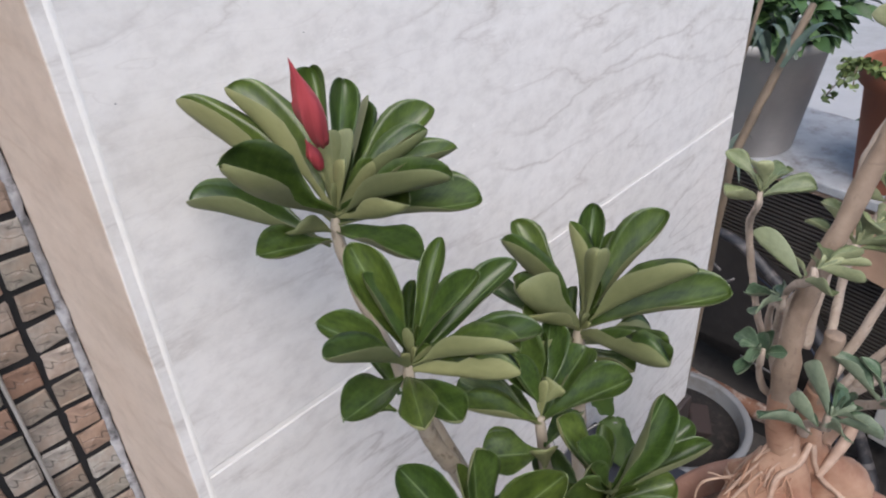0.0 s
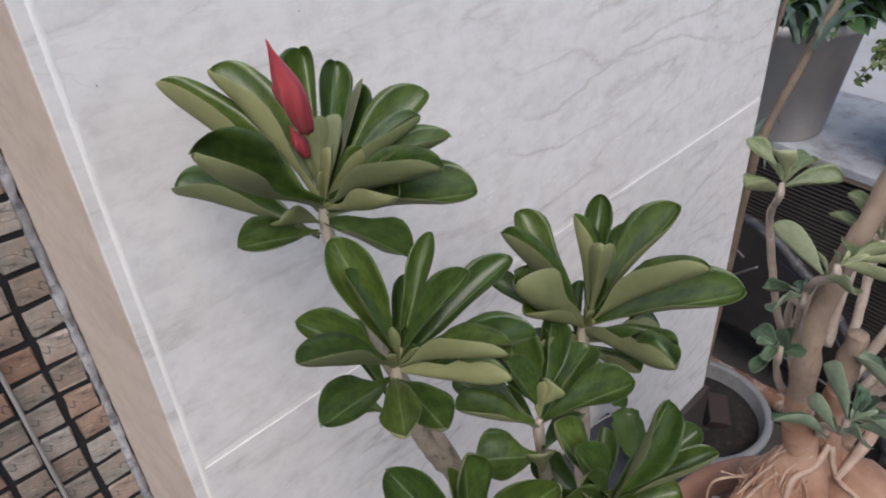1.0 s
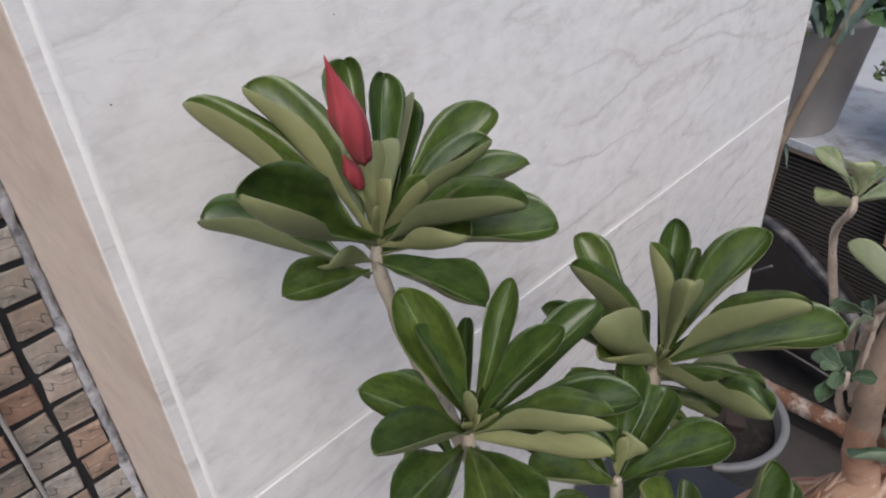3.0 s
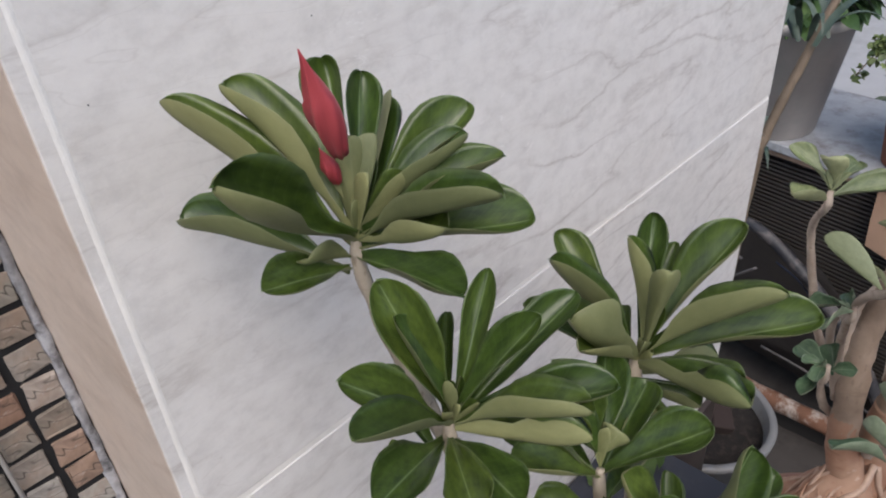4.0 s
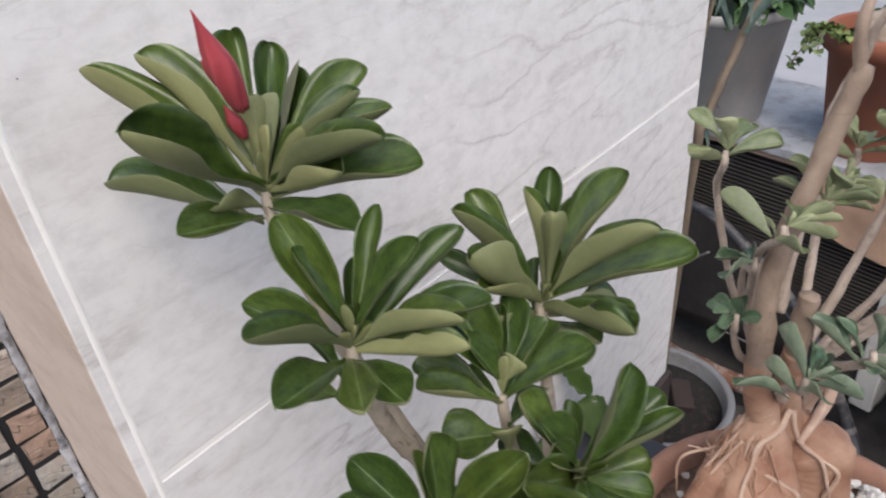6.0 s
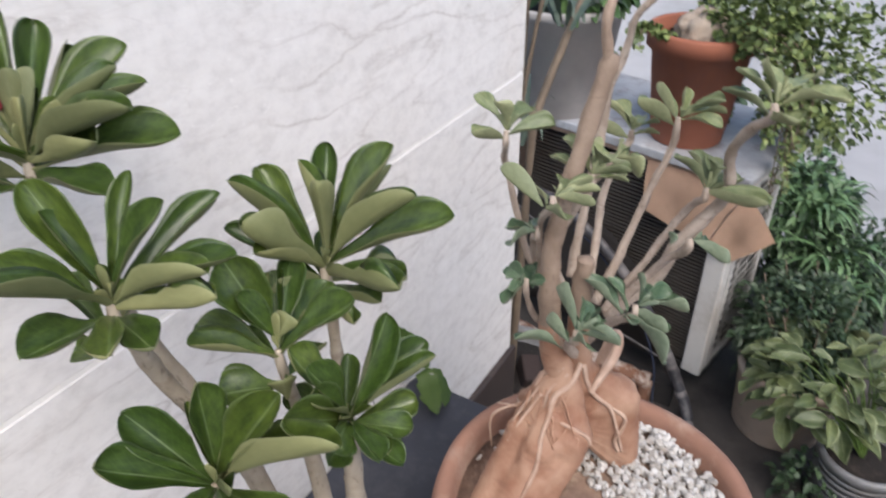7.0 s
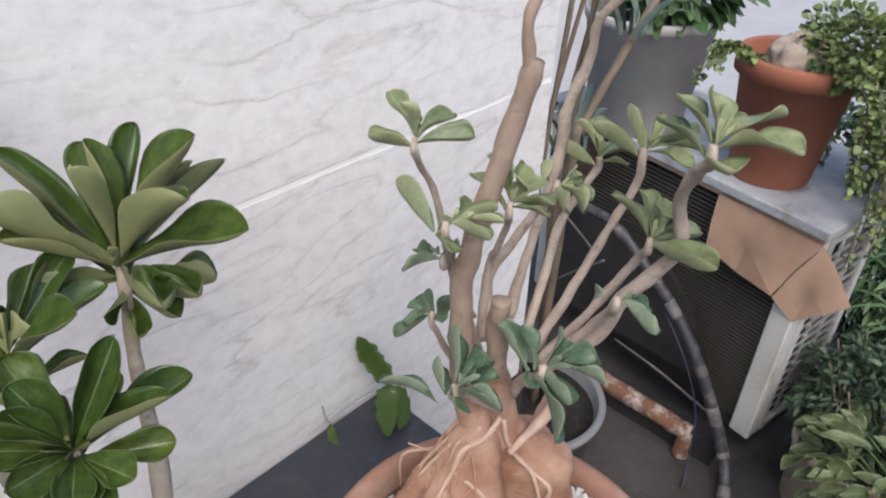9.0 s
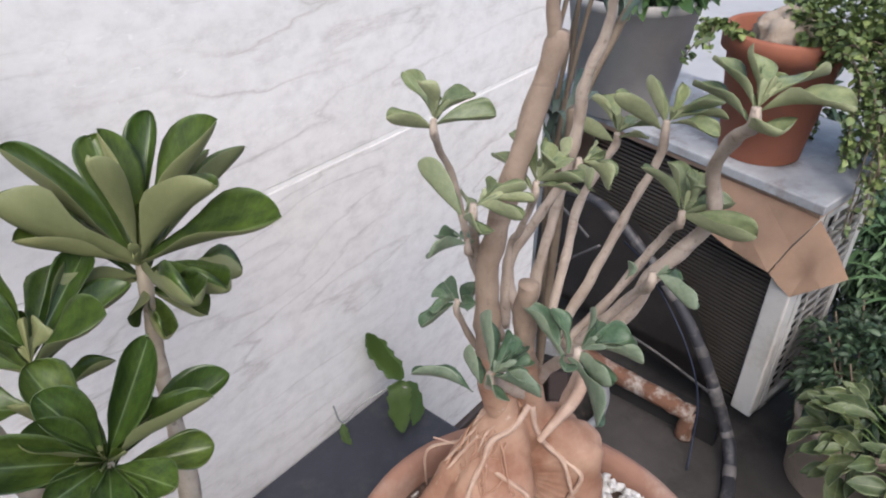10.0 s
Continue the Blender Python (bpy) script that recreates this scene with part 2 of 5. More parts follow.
# the lighter green is raised to stand for light passing through the blade
M_LEAF = leaf_material("glossy dark green leaf", (0.021, 0.042, 0.009), (0.070, 0.116, 0.021), (0.27, 0.35, 0.18), 0.33)
M_UNDER = leaf_material("pale olive leaf underside", (0.172, 0.190, 0.082), (0.215, 0.232, 0.105), (0.27, 0.29, 0.16), 0.6)
M_LEAF_B = leaf_material("grey-green leaf", (0.095, 0.130, 0.058), (0.19, 0.225, 0.108), (0.32, 0.37, 0.23), 0.45)
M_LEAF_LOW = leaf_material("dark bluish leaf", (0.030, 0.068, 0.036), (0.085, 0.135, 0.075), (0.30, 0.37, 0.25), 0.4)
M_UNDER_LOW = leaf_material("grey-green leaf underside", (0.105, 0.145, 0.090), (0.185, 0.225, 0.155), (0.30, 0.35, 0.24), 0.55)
M_UNDER_B = leaf_material("pale sage leaf underside", (0.185, 0.212, 0.112), (0.26, 0.288, 0.162), (0.31, 0.35, 0.20), 0.6)

M_VARI = leaf_material("pale-edged leaf", (0.048, 0.072, 0.026), (0.105, 0.135, 0.052), (0.27, 0.31, 0.17), 0.5, 0.7, 0.38)
M_UNDER_VARI = leaf_material("pale-edged leaf underside", (0.09, 0.11, 0.05), (0.14, 0.165, 0.08), (0.26, 0.30, 0.17), 0.6)


def foliage(name, a, b, c, rough=0.5):
    k = Nodes(name, rough)
    col = k.ramp(k.island(), (0.0, a), (0.5, b), (1.0, c))
    col = k.mix(0.3, col, k.ramp(k.noise(40.0), (0.3, a), (0.7, c)))
    k.put(col, "Base Color")
    return k.m


M_JADE = foliage("small jade leaves", (0.035, 0.065, 0.022), (0.095, 0.14, 0.045), (0.25, 0.30, 0.10))
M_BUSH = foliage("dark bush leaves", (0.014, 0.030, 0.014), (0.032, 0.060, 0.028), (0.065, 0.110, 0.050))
M_GRASS = foliage("fresh strap leaves", (0.055, 0.115, 0.048), (0.105, 0.195, 0.085), (0.19, 0.30, 0.14))
M_SWORD = foliage("greyish sword leaves", (0.035, 0.060, 0.045), (0.075, 0.105, 0.080), (0.14, 0.18, 0.14))
M_BRIGHT = foliage("bright green leaves", (0.022, 0.055, 0.018), (0.050, 0.11, 0.035), (0.12, 0.20, 0.065))
M_CACTUS = foliage("yellow-green flat stem", (0.068, 0.125, 0.026), (0.10, 0.165, 0.036), (0.14, 0.21, 0.05))


def petal_material():
    k = Nodes("red flower bud", 0.5)
    g = k.noise(22.0, k.mapped((1, 1, 0.25)), detail=4)
    k.put(k.ramp(g, (0.3, (0.30, 0.025, 0.04)), (0.7, (0.58, 0.105, 0.115))), "Base Color").bump(g, 0.4, 0.001)
    return k.m


def pebble_material():
    k = Nodes("white pebbles", 0.6)
    col = k.ramp(k.island(), (0.0, (0.26, 0.23, 0.20)), (0.3, (0.42, 0.40, 0.37)), (0.75, (0.56, 0.55, 0.54)), (1.0, (0.34, 0.29, 0.25)))
    n = k.noise(150.0)
    k.put(k.mix(0.25, col, k.ramp(n, (0.3, (0.35, 0.32, 0.28)), (0.7, (0.66, 0.65, 0.63)))), "Base Color").bump(n, 0.4)
    return k.m


M_PETAL, M_PEBBLE = petal_material(), pebble_material()


# ---- mesh helpers ----
def part(name, bm, material, parent=None, label="", smooth=True):
    """Links a bmesh as one mesh object, under a thing or a part."""
    me = bpy.data.meshes.new(name)
    bm.to_mesh(me)
    bm.free()
    mats = material if isinstance(material, (list, tuple)) else [material]
    for m in mats:
        me.materials.append(m)
    for p in me.polygons:
        p.use_smooth = smooth
    ob = new(name, me)
    ob.parent = parent
    if label:
        ob["label"] = label
    return ob


def thing(name, label, category, at=(0, 0, 0), group="", kind=""):
    ob = new(name)
    ob.location = at
    ob.empty_display_size = 0.05
    bpy.context.view_layer.update()
    return tagged(ob, label, category, group, kind)


def under(ob, parent):
    """Parents ob and keeps it where it stands in the world."""
    ob.parent = parent
    ob.matrix_parent_inverse = Matrix.Translation(parent.location).inverted()
    return ob


def slab(corners, z0, z1, bevel=0.0, bm=None):
    """An upright prism over a plan of corners (counter-clockwise)."""
    bm = bm or bmesh.new()
    lo = [bm.verts.new((x, y, z0)) for x, y in corners]
    hi = [bm.verts.new((x, y, z1)) for x, y in corners]
    n = len(corners)
    faces = [bm.faces.new(lo[::-1]), bm.faces.new(hi)]
    faces += [bm.faces.new((lo[i], lo[(i + 1) % n], hi[(i + 1) % n], hi[i])) for i in range(n)]
    if bevel:
        bmesh.ops.bevel(bm, geom=list({e for f in faces for e in f.edges}), offset=bevel, segments=2, affect="EDGES", profile=0.5)
    return bm


def box(x0, x1, y0, y1, z0, z1, bevel=0.0, bm=None):
    return slab([(x0, y0), (x1, y0), (x1, y1), (x0, y1)], z0, z1, bevel, bm)


def smooth_path(pts, steps=6):
    """A Catmull-Rom line through points of (x, y, z, radius)."""
    p = [Vector(q) for q in pts]
    p = [p[0] * 2 - p[1]] + p + [p[-1] * 2 - p[-2]]
    out = []
    for i in range(1, len(p) - 2):
        for s in range(steps):
            t = s / steps
            a, b, c, d = p[i - 1:i + 3]
            out.append(0.5 * (2 * b + (c - a) * t + (2 * a - 5 * b + 4 * c - d) * t * t + (3 * b - a - 3 * c + d) * t ** 3))
    return out + [p[-2]]


def tube(pts, sides=10, steps=6, bm=None, rough=0.0, seed=0):
    """A tapered tube through points of (x, y, z, radius), closed at both ends."""
    bm = bm or bmesh.new()
    path = smooth_path([Vector(q) for q in pts], steps)
    ref = Vector((0.31, 0.83, 0.46))
    rings = []
    for i, q in enumerate(path):
        a, b = path[max(i - 1, 0)].to_3d(), path[min(i + 1, len(path) - 1)].to_3d()
        d = (b - a).normalized()
        u = d.cross(ref).normalized()
        v = d.cross(u)
        ring = []
        for k in range(sides):
            w = 2 * math.pi * k / sides
            r = q[3] * (1 + rough * noise.noise(Vector((q[0] * 40 + math.cos(w) + seed, q[1] * 40 + math.sin(w), q[2] * 60))))
            ring.append(bm.verts.new(q.to_3d() + (u * math.cos(w) + v * math.sin(w)) * r))
        rings.append(ring)
    for r0, r1 in zip(rings, rings[1:]):
        for k in range(sides):
            bm.faces.new((r0[k], r0[(k + 1) % sides], r1[(k + 1) % sides], r1[k]))
    bm.faces.new(rings[0][::-1])
    bm.faces.new(rings[-1])
    return bm


def lathe(profile, sides=48, wobble=0.0, bm=None):
    """A turned body from (radius, z) pairs, closed at the axis where the radius is 0."""
    bm = bm or bmesh.new()
    rings = []
    for r, z in profile:
        if r == 0:
            rings.append([bm.verts.new((0, 0, z))])
        else:
            rings.append([bm.verts.new(((r + wobble * noise.noise(Vector((math.cos(a) * 2, math.sin(a) * 2, z * 9)))) * math.cos(a), (r + wobble * noise.noise(Vector((math.cos(a) * 2, math.sin(a) * 2, z * 9)))) * math.sin(a), z)) for a in (2 * math.pi * k / sides for k in range(sides))])
    for a, b in zip(rings, rings[1:]):
        for k in range(sides):
            q = (k + 1) % sides
            if len(a) == 1 and len(b) == 1:
                continue
            if len(a) == 1:
                bm.faces.new((a[0], b[q], b[k]))
            elif len(b) == 1:
                bm.faces.new((a[k], a[q], b[0]))
            else:
                bm.faces.new((a[k], a[q], b[q], b[k]))
    bmesh.ops.recalc_face_normals(bm, faces=bm.faces)
    return bm


def pot_profile(r_top, r_base, h, wall=0.012, lip=0.008, lip_h=0.03):
    """Outside up, over the lip, inside down to a closed floor."""
    rl = r_top
    rb = r_top - lip
    return [(0, 0), (r_base - 0.004, 0), (r_base, 0.004), (rb - (rb - r_base) * lip_h / h, h - lip_h), (rl - 0.002, h - lip_h + 0.002), (rl, h - 0.006), (rl - 0.004, h), (rl - wall, h), (rl - wall - 0.003, h - 0.005), (r_base - wall, 0.012), (0, 0.012)]


def leaf_blade(fold, arch, curl, wave, seed, slender=1.75, reach=0.55, twist=0.0, tip=(0.74, 2.6), nv=10):
    """A spoon-shaped leaf of unit length along x and unit width along y, upper face to +z, with thickness.
    fold: how far its halves lift; arch: its bow; curl: roll of the margins; wave: ripples; twist: its turn towards the tip."""
    rng = random.Random(seed)
    bm = bmesh.new()
    uvl = bm.loops.layers.uv.new("UVMap")
    def row(u, v, side):
        out = 0.12 + 0.96 * max(0.0, math.sin(math.pi * min(1.0, u * reach + 0.02))) ** slender
        end = math.sqrt(max(0.0, 1 - max(0.0, (u - tip[0]) / (1 - tip[0])) ** tip[1]))
        w = 0.5 * out * end * (1 + 0.05 * math.sin(7 * u + ph) + 0.035 * min(wave, 2) * math.sin(13 * u + (1.7 if v > 0 else 0) + ph * 2))
        a = abs(v)
        y = w * v * (1 - curl * 0.25 * a * a)
        open_ = 1.15 - 0.45 * u
        z = fold * open_ * w * 0.95 * (a ** 1.35 - 0.42) + curl * w * 0.9 * max(0, a - 0.55) ** 1.5
        ca, sa = math.cos(twist * (u - 0.3)), math.sin(twist * (u - 0.3))
        y, z = y * ca - z * sa, y * sa + z * ca
        z += arch * 4 * u * (1 - u) + wave * 0.034 * math.sin(9 * u + 2.4 * v + ph) * a * a
        notch = -0.02 * (1 - a) ** 3 if u > 0.985 else 0
        return Vector((u + notch, y, z - (0.0 if side else 0.0065 * (1 - 0.4 * a))))
    ph = rng.uniform(0, 6.28)
    us = [0.0, 0.06, 0.14, 0.24, 0.36, 0.48, 0.60, 0.70, 0.79, 0.86, 0.915, 0.955, 0.98, 0.994, 1.0]
    grids = []
    for side in (1, 0):
        grids.append([[bm.verts.new(row(u, -1 + 2 * j / nv, side)) for j in range(nv + 1)] for u in us])
    for side, g in enumerate(grids):
        for i in range(len(us) - 1):
            for j in range(nv):
                c = [(i, j), (i + 1, j), (i + 1, j + 1), (i, j + 1)]
                if side:
                    c = [c[0], c[3], c[2], c[1]]
                f = bm.faces.new([g[a][b] for a, b in c])
                f.material_index, f.smooth = side, True
                for lp, (a, b) in zip(f.loops, c):
                    lp[uvl].uv = (us[a], b / nv)
    a, b = grids
    n = len(us) - 1
    for i in range(n):
        for j, flip in ((0, 0), (nv, 1)):
            q = [a[i][j], b[i][j], b[i + 1][j], a[i + 1][j]]
            f = bm.faces.new(q[::-1] if flip else q)
            f.material_index, f.smooth = 1, True
    me = bpy.data.meshes.new("leaf")
    bm.to_mesh(me)
    bm.free()
    return me


# fold, arch, curl, wave and seed; two cuts of each of the six kinds for the large plant
KINDS = ((0.85, 0.03, 0.5, 0.6, 1), (0.50, 0.06, 0.8, 1.0, 2), (1.1, 0.00, 0.3, 0.4, 3), (0.45, 0.05, 0.4, 1.1, 4), (0.65, -0.04, 1.0, 1.6, 5), (0.55, 0.08, 0.3, 0.9, 6))
BLADES = [leaf_blade(*k, twist=0.25) for k in KINDS] + [leaf_blade(f * 0.9, a + 0.03, c * 1.3, w * 1.4, 20 + q, 1.6, 0.57, -0.35) for f, a, c, w, q in KINDS]
BLADES_B = [leaf_blade(*k) for k in ((0.6, 0.07, 0.5, 1.2, 11, 1.35, 0.60, 0.4), (0.35, 0.13, 0.3, 1.8, 12, 1.5, 0.66, -0.5), (0.9, 0.03, 0.4, 1.0, 13, 1.4, 0.66, 0.3), (0.35, 0.16, 0.8, 1.8, 14, 1.3, 0.58, 0.6), (0.6, 0.08, 0.9, 2.2, 15, 1.45, 0.62, -0.6), (1.0, -0.03, 0.5, 1.4, 16, 1.35, 0.68, 0.3), (0.45, 0.18, 0.2, 1.6, 17, 1.5, 0.60, -0.3))]


def blade_set(upper, lower, blades):
    made = []
    for me in blades:
        c = me.copy()
        c.materials.append(upper)
        c.materials.append(lower)
        made.append(c)
    return made


def put_leaf(parent, mesh, base, tip, width, up, twist=0.0):
    """One leaf from base to tip with its upper face towards up."""
    x = (tip - base)
    length = x.length
    x = x / length
    z = up - x * up.dot(x)
    z = z.normalized() if z.length > 1e-3 else x.orthogonal().normalized()
    z = Matrix.Rotation(twist, 3, x) @ z
    y = z.cross(x)
    m = Matrix((x * length, y * width, z * (0.5 * length + 0.5 * width) * 0.9)).transposed().to_4x4()
    m.translation = base
    ob = new("leaf", mesh)
    ob.matrix_world = m
    return under(ob, parent)


def sprays(n, size, spread, seed, shape=0.45, droop=0.3, nseg=2, bm=None, where=None):
    """Many small bent leaves, each a thin folded strip, in a loose cloud: where(rng) gives a place and an outward way."""
    rng = random.Random(seed)
    bm = bm or bmesh.new()
    for _ in range(n):
        p, out = where(rng)
        d = (out + Vector((rng.gauss(0, spread), rng.gauss(0, spread), rng.gauss(0, spread)))).normalized()
        side = d.cross(Vector((0, 0, 1)))
        side = side.normalized() if side.length > 1e-3 else Vector((1, 0, 0))
        side = Matrix.Rotation(rng.uniform(-0.8, 0.8), 3, d) @ side
        nrm = side.cross(d)
        ln = size * rng.uniform(0.6, 1.3)
        w = ln * shape * 0.5
        rows = []
        for i in range(nseg + 2):
            t = i / (nseg + 1)
            c = p + d * ln * t - Vector((0, 0, 1)) * droop * ln * t * t
            ww = w * math.sin(math.pi * min(0.985, 0.10 + 0.89 * t)) ** 0.7
            rows.append([bm.verts.new(c - side * ww + nrm * ww * 0.35), bm.verts.new(c), bm.verts.new(c + side * ww + nrm * ww * 0.35)])
        for a, b in zip(rows, rows[1:]):
            bm.faces.new((a[0], a[1], b[1], b[0]))
            bm.faces.new((a[1], a[2], b[2], b[1]))
    return bm


def dome(cx, cy, cz, rx, ry, rz, low=-0.3):
    """Places over a rough mound, more of them near its outside."""
    def pick(rng):
        while True:
            v = Vector((rng.uniform(-1, 1), rng.uniform(-1, 1), rng.uniform(low, 1)))
            if 0.05 < v.length < 1:
                break
        lump = 0.8 + 0.35 * noise.noise(v * 2.3 + Vector((cx, cy, cz)) * 5)
        r = v.length ** 0.5 * lump
        v = v.normalized()
        return Vector((cx + v.x * rx * r, cy + v.y * ry * r, cz + v.z * rz * r)), v
    return pick


# ---- the setting ----
bm = bmesh.new()
for x0, x1, y0, y1 in ((-40, 2.6, -40, 40), (2.6, 60, -40, 40)):
    bm.faces.new([bm.verts.new(c) for c in ((x0, y0, 0), (x1, y0, 0), (x1, y1, 0), (x0, y1, 0))])
bm.faces.ensure_lookup_table()
bm.faces[1].material_index = 1
tagged(part("ground", bm, [M_FLOOR, M_PALE], smooth=False), "dirty grey cement floor darkened for shade, pale paving further off", "ground", kind="structure")

JOINT_Z, FOOT_Z, TOP_Z = 1.26, 0.615, 2.9
wall = tagged(part("wall_pier", slab([(0.004, 0.012), (0.99, 0.012), (0.99, 0.40), (-0.012, 0.40), (-0.012, 0.16)], FOOT_Z, TOP_Z), M_GROUT, smooth=False), "wall pier clad in veined white marble", "wall", kind="structure")
for z0, z1 in ((FOOT_Z, JOINT_Z - 0.0031), (JOINT_Z + 0.0031, JOINT_Z + 1.2)):
    part("tile", slab([(-0.0026, 0.0), (1.0, 0.0), (1.0, 0.022), (-0.0026, 0.022)], z0, z1, 0.0012), M_MARBLE, wall, smooth=False)
# the strip of joint filler that stands proud in the level joint and at the corner
part("grout_line", box(-0.004, 0.998, 0.0006, 0.02, JOINT_Z - 0.0030, JOINT_Z + 0.0030), M_GROUT, wall, "white joint filler", smooth=False)
bm = bmesh.new()
lip = random.Random(44)
rows = []
for k in range(60):
    z = FOOT_Z + (TOP_Z - FOOT_Z) * k / 59
    a, b = -0.0064 + lip.uniform(-1, 1) * 0.0002, -0.0014 + lip.uniform(-1, 1) * 0.0002
    rows.append([bm.verts.new(c) for c in ((a, 0.004, z), (a, -0.0001, z), (a + 0.0018, -0.0004, z), (b - 0.0018, -0.0004, z), (b, -0.0001, z), (b, 0.004, z))])
for p, q in zip(rows, rows[1:]):
    for k in range(5):
        bm.faces.new((p[k], p[k + 1], q[k + 1], q[k]))
part("grout_line", bm, M_GROUT, wall, "cream joint filler", smooth=False)
for x, z in ((0.015, 1.574), (0.158, 1.584), (0.606, 1.268)):
    bm = bmesh.new()
    bmesh.ops.create_cone(bm, cap_ends=True, segments=10, radius1=0.00045, radius2=0.00045, depth=0.004, matrix=pose(x, 0.0018, z, 90, 0, 0))
    part("drill_hole", bm, M_STONE_JOINT, wall, "small dark hole in the marble")
part("edge_strip", box(-0.0146, -0.0052, 0.0, 0.008, FOOT_Z, TOP_Z, 0.0008), M_MARBLE, wall, "pale marble edge", smooth=False)
part("side_slab", slab([(-0.0151, 0.0015), (-0.0147, 0.0012), (0.0, 0.20), (-0.0162, 0.20)], FOOT_Z, TOP_Z), M_BEIGE, wall, "beige marble return", smooth=False)
tagged(part("plinth", box(-0.020, 1.012, -0.010, 0.42, 0.0, FOOT_Z - 0.003, 0.003), M_PLINTH, smooth=False), "dark brown granite plinth below the marble", "plinth", kind="structure")

stone_wall = tagged(part("wall_mosaic", box(-3.0, -0.0165, 0.1685, 0.40, 0.0, TOP_Z), M_STONE_JOINT, smooth=False), "recessed wall of small split stones in black joints", "wall", kind="structure")
# two made-up walls, added only to close off the surroundings
tagged(part("wall_beyond", box(0.985, 9.0, 3.4, 3.6, 0.0, TOP_Z), M_PLASTER, smooth=False), "added plain pale wall far behind the pots", "wall", kind="structure")
tagged(part("wall_opposite", box(-8.0, 14.0, -6.3, -6.0, 0.0, 3.2), M_PLASTER, smooth=False), "added plain pale wall, out of view", "wall", kind="structure")
part("mortar_bead", tube([(-0.0208 + 0.0003 * math.sin(7 * k), 0.1695, 0.7 + 0.03 * k, 0.0047 + 0.0003 * math.sin(k * 2.3)) for k in range(50)], 12, 12, rough=0.6), M_BEAD, stone_wall, "worn black and white mortar bead")

# ---- table ----
table = thing("table", "low table with a dusty dark slate top against the wall", "table", (0.1, -0.4, 0))
under(part("tabletop", box(-0.12, 0.612, -0.64, -0.004, 0.820, 0.846, 0.003), M_SLATE, smooth=False), table)
for x in (-0.08, 0.57):
    for y in (-0.60, -0.06):
        under(part("leg", box(x - 0.02, x + 0.02, y - 0.02, y + 0.02, 0.0, 0.8195, 0.003), M_DARK, smooth=False), table)


# ---- desert roses ----
LEAN_TO = Vector((-0.12, -0.42, 0.90)).normalized()  # the bonsai's twigs reach from the wall to the light
LEAVES = {}  # the leaves of each rosette, by its key


def rosettes(plant, data, first, seed, up_bias, broad=0.86, young=5, others=()):
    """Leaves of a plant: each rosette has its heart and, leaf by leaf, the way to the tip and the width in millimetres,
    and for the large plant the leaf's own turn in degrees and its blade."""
    rng = random.Random(seed)
    for key, (heart, leaves) in data.items():
        heart = Vector(heart)
        meshes = others[1] if others and key in others[0] else first
        ways = [Vector(v[:3]) / 1000 for v in leaves]
        axis = sum((w.normalized() for w in ways), Vector())
        axis = (axis.normalized() * (1 - up_bias) + LEAN_TO * up_bias).normalized()
        for w, v in zip(ways, leaves):
            rise = w.normalized().dot(axis)
            base = heart + axis * ((0.026 * rise - 0.013) if len(v) > 4 else (0.018 * rise - 0.006)) + w.normalized() * 0.002
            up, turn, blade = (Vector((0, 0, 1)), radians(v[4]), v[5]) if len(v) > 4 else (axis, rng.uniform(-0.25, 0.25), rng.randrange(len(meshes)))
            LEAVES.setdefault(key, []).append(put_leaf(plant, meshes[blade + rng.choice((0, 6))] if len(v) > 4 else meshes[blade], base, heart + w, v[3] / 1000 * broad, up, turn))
        # young leaves, still folded, in the heart
        side = axis.orthogonal().normalized()
        big = max(w.length for w in ways)
        for k in range(young):
            spin = Matrix.Rotation(2.4 * k + rng.uniform(-0.3, 0.3), 3, axis)
            way = (axis + spin @ side * rng.uniform(0.15, 0.5)).normalized()
            size = big * rng.uniform(0.2, 0.45)
            LEAVES[key].append(put_leaf(plant, meshes[2], heart + axis * 0.004, heart + way * size, size * 0.15, axis - way * 0.6, rng.uniform(-0.2, 0.2)))


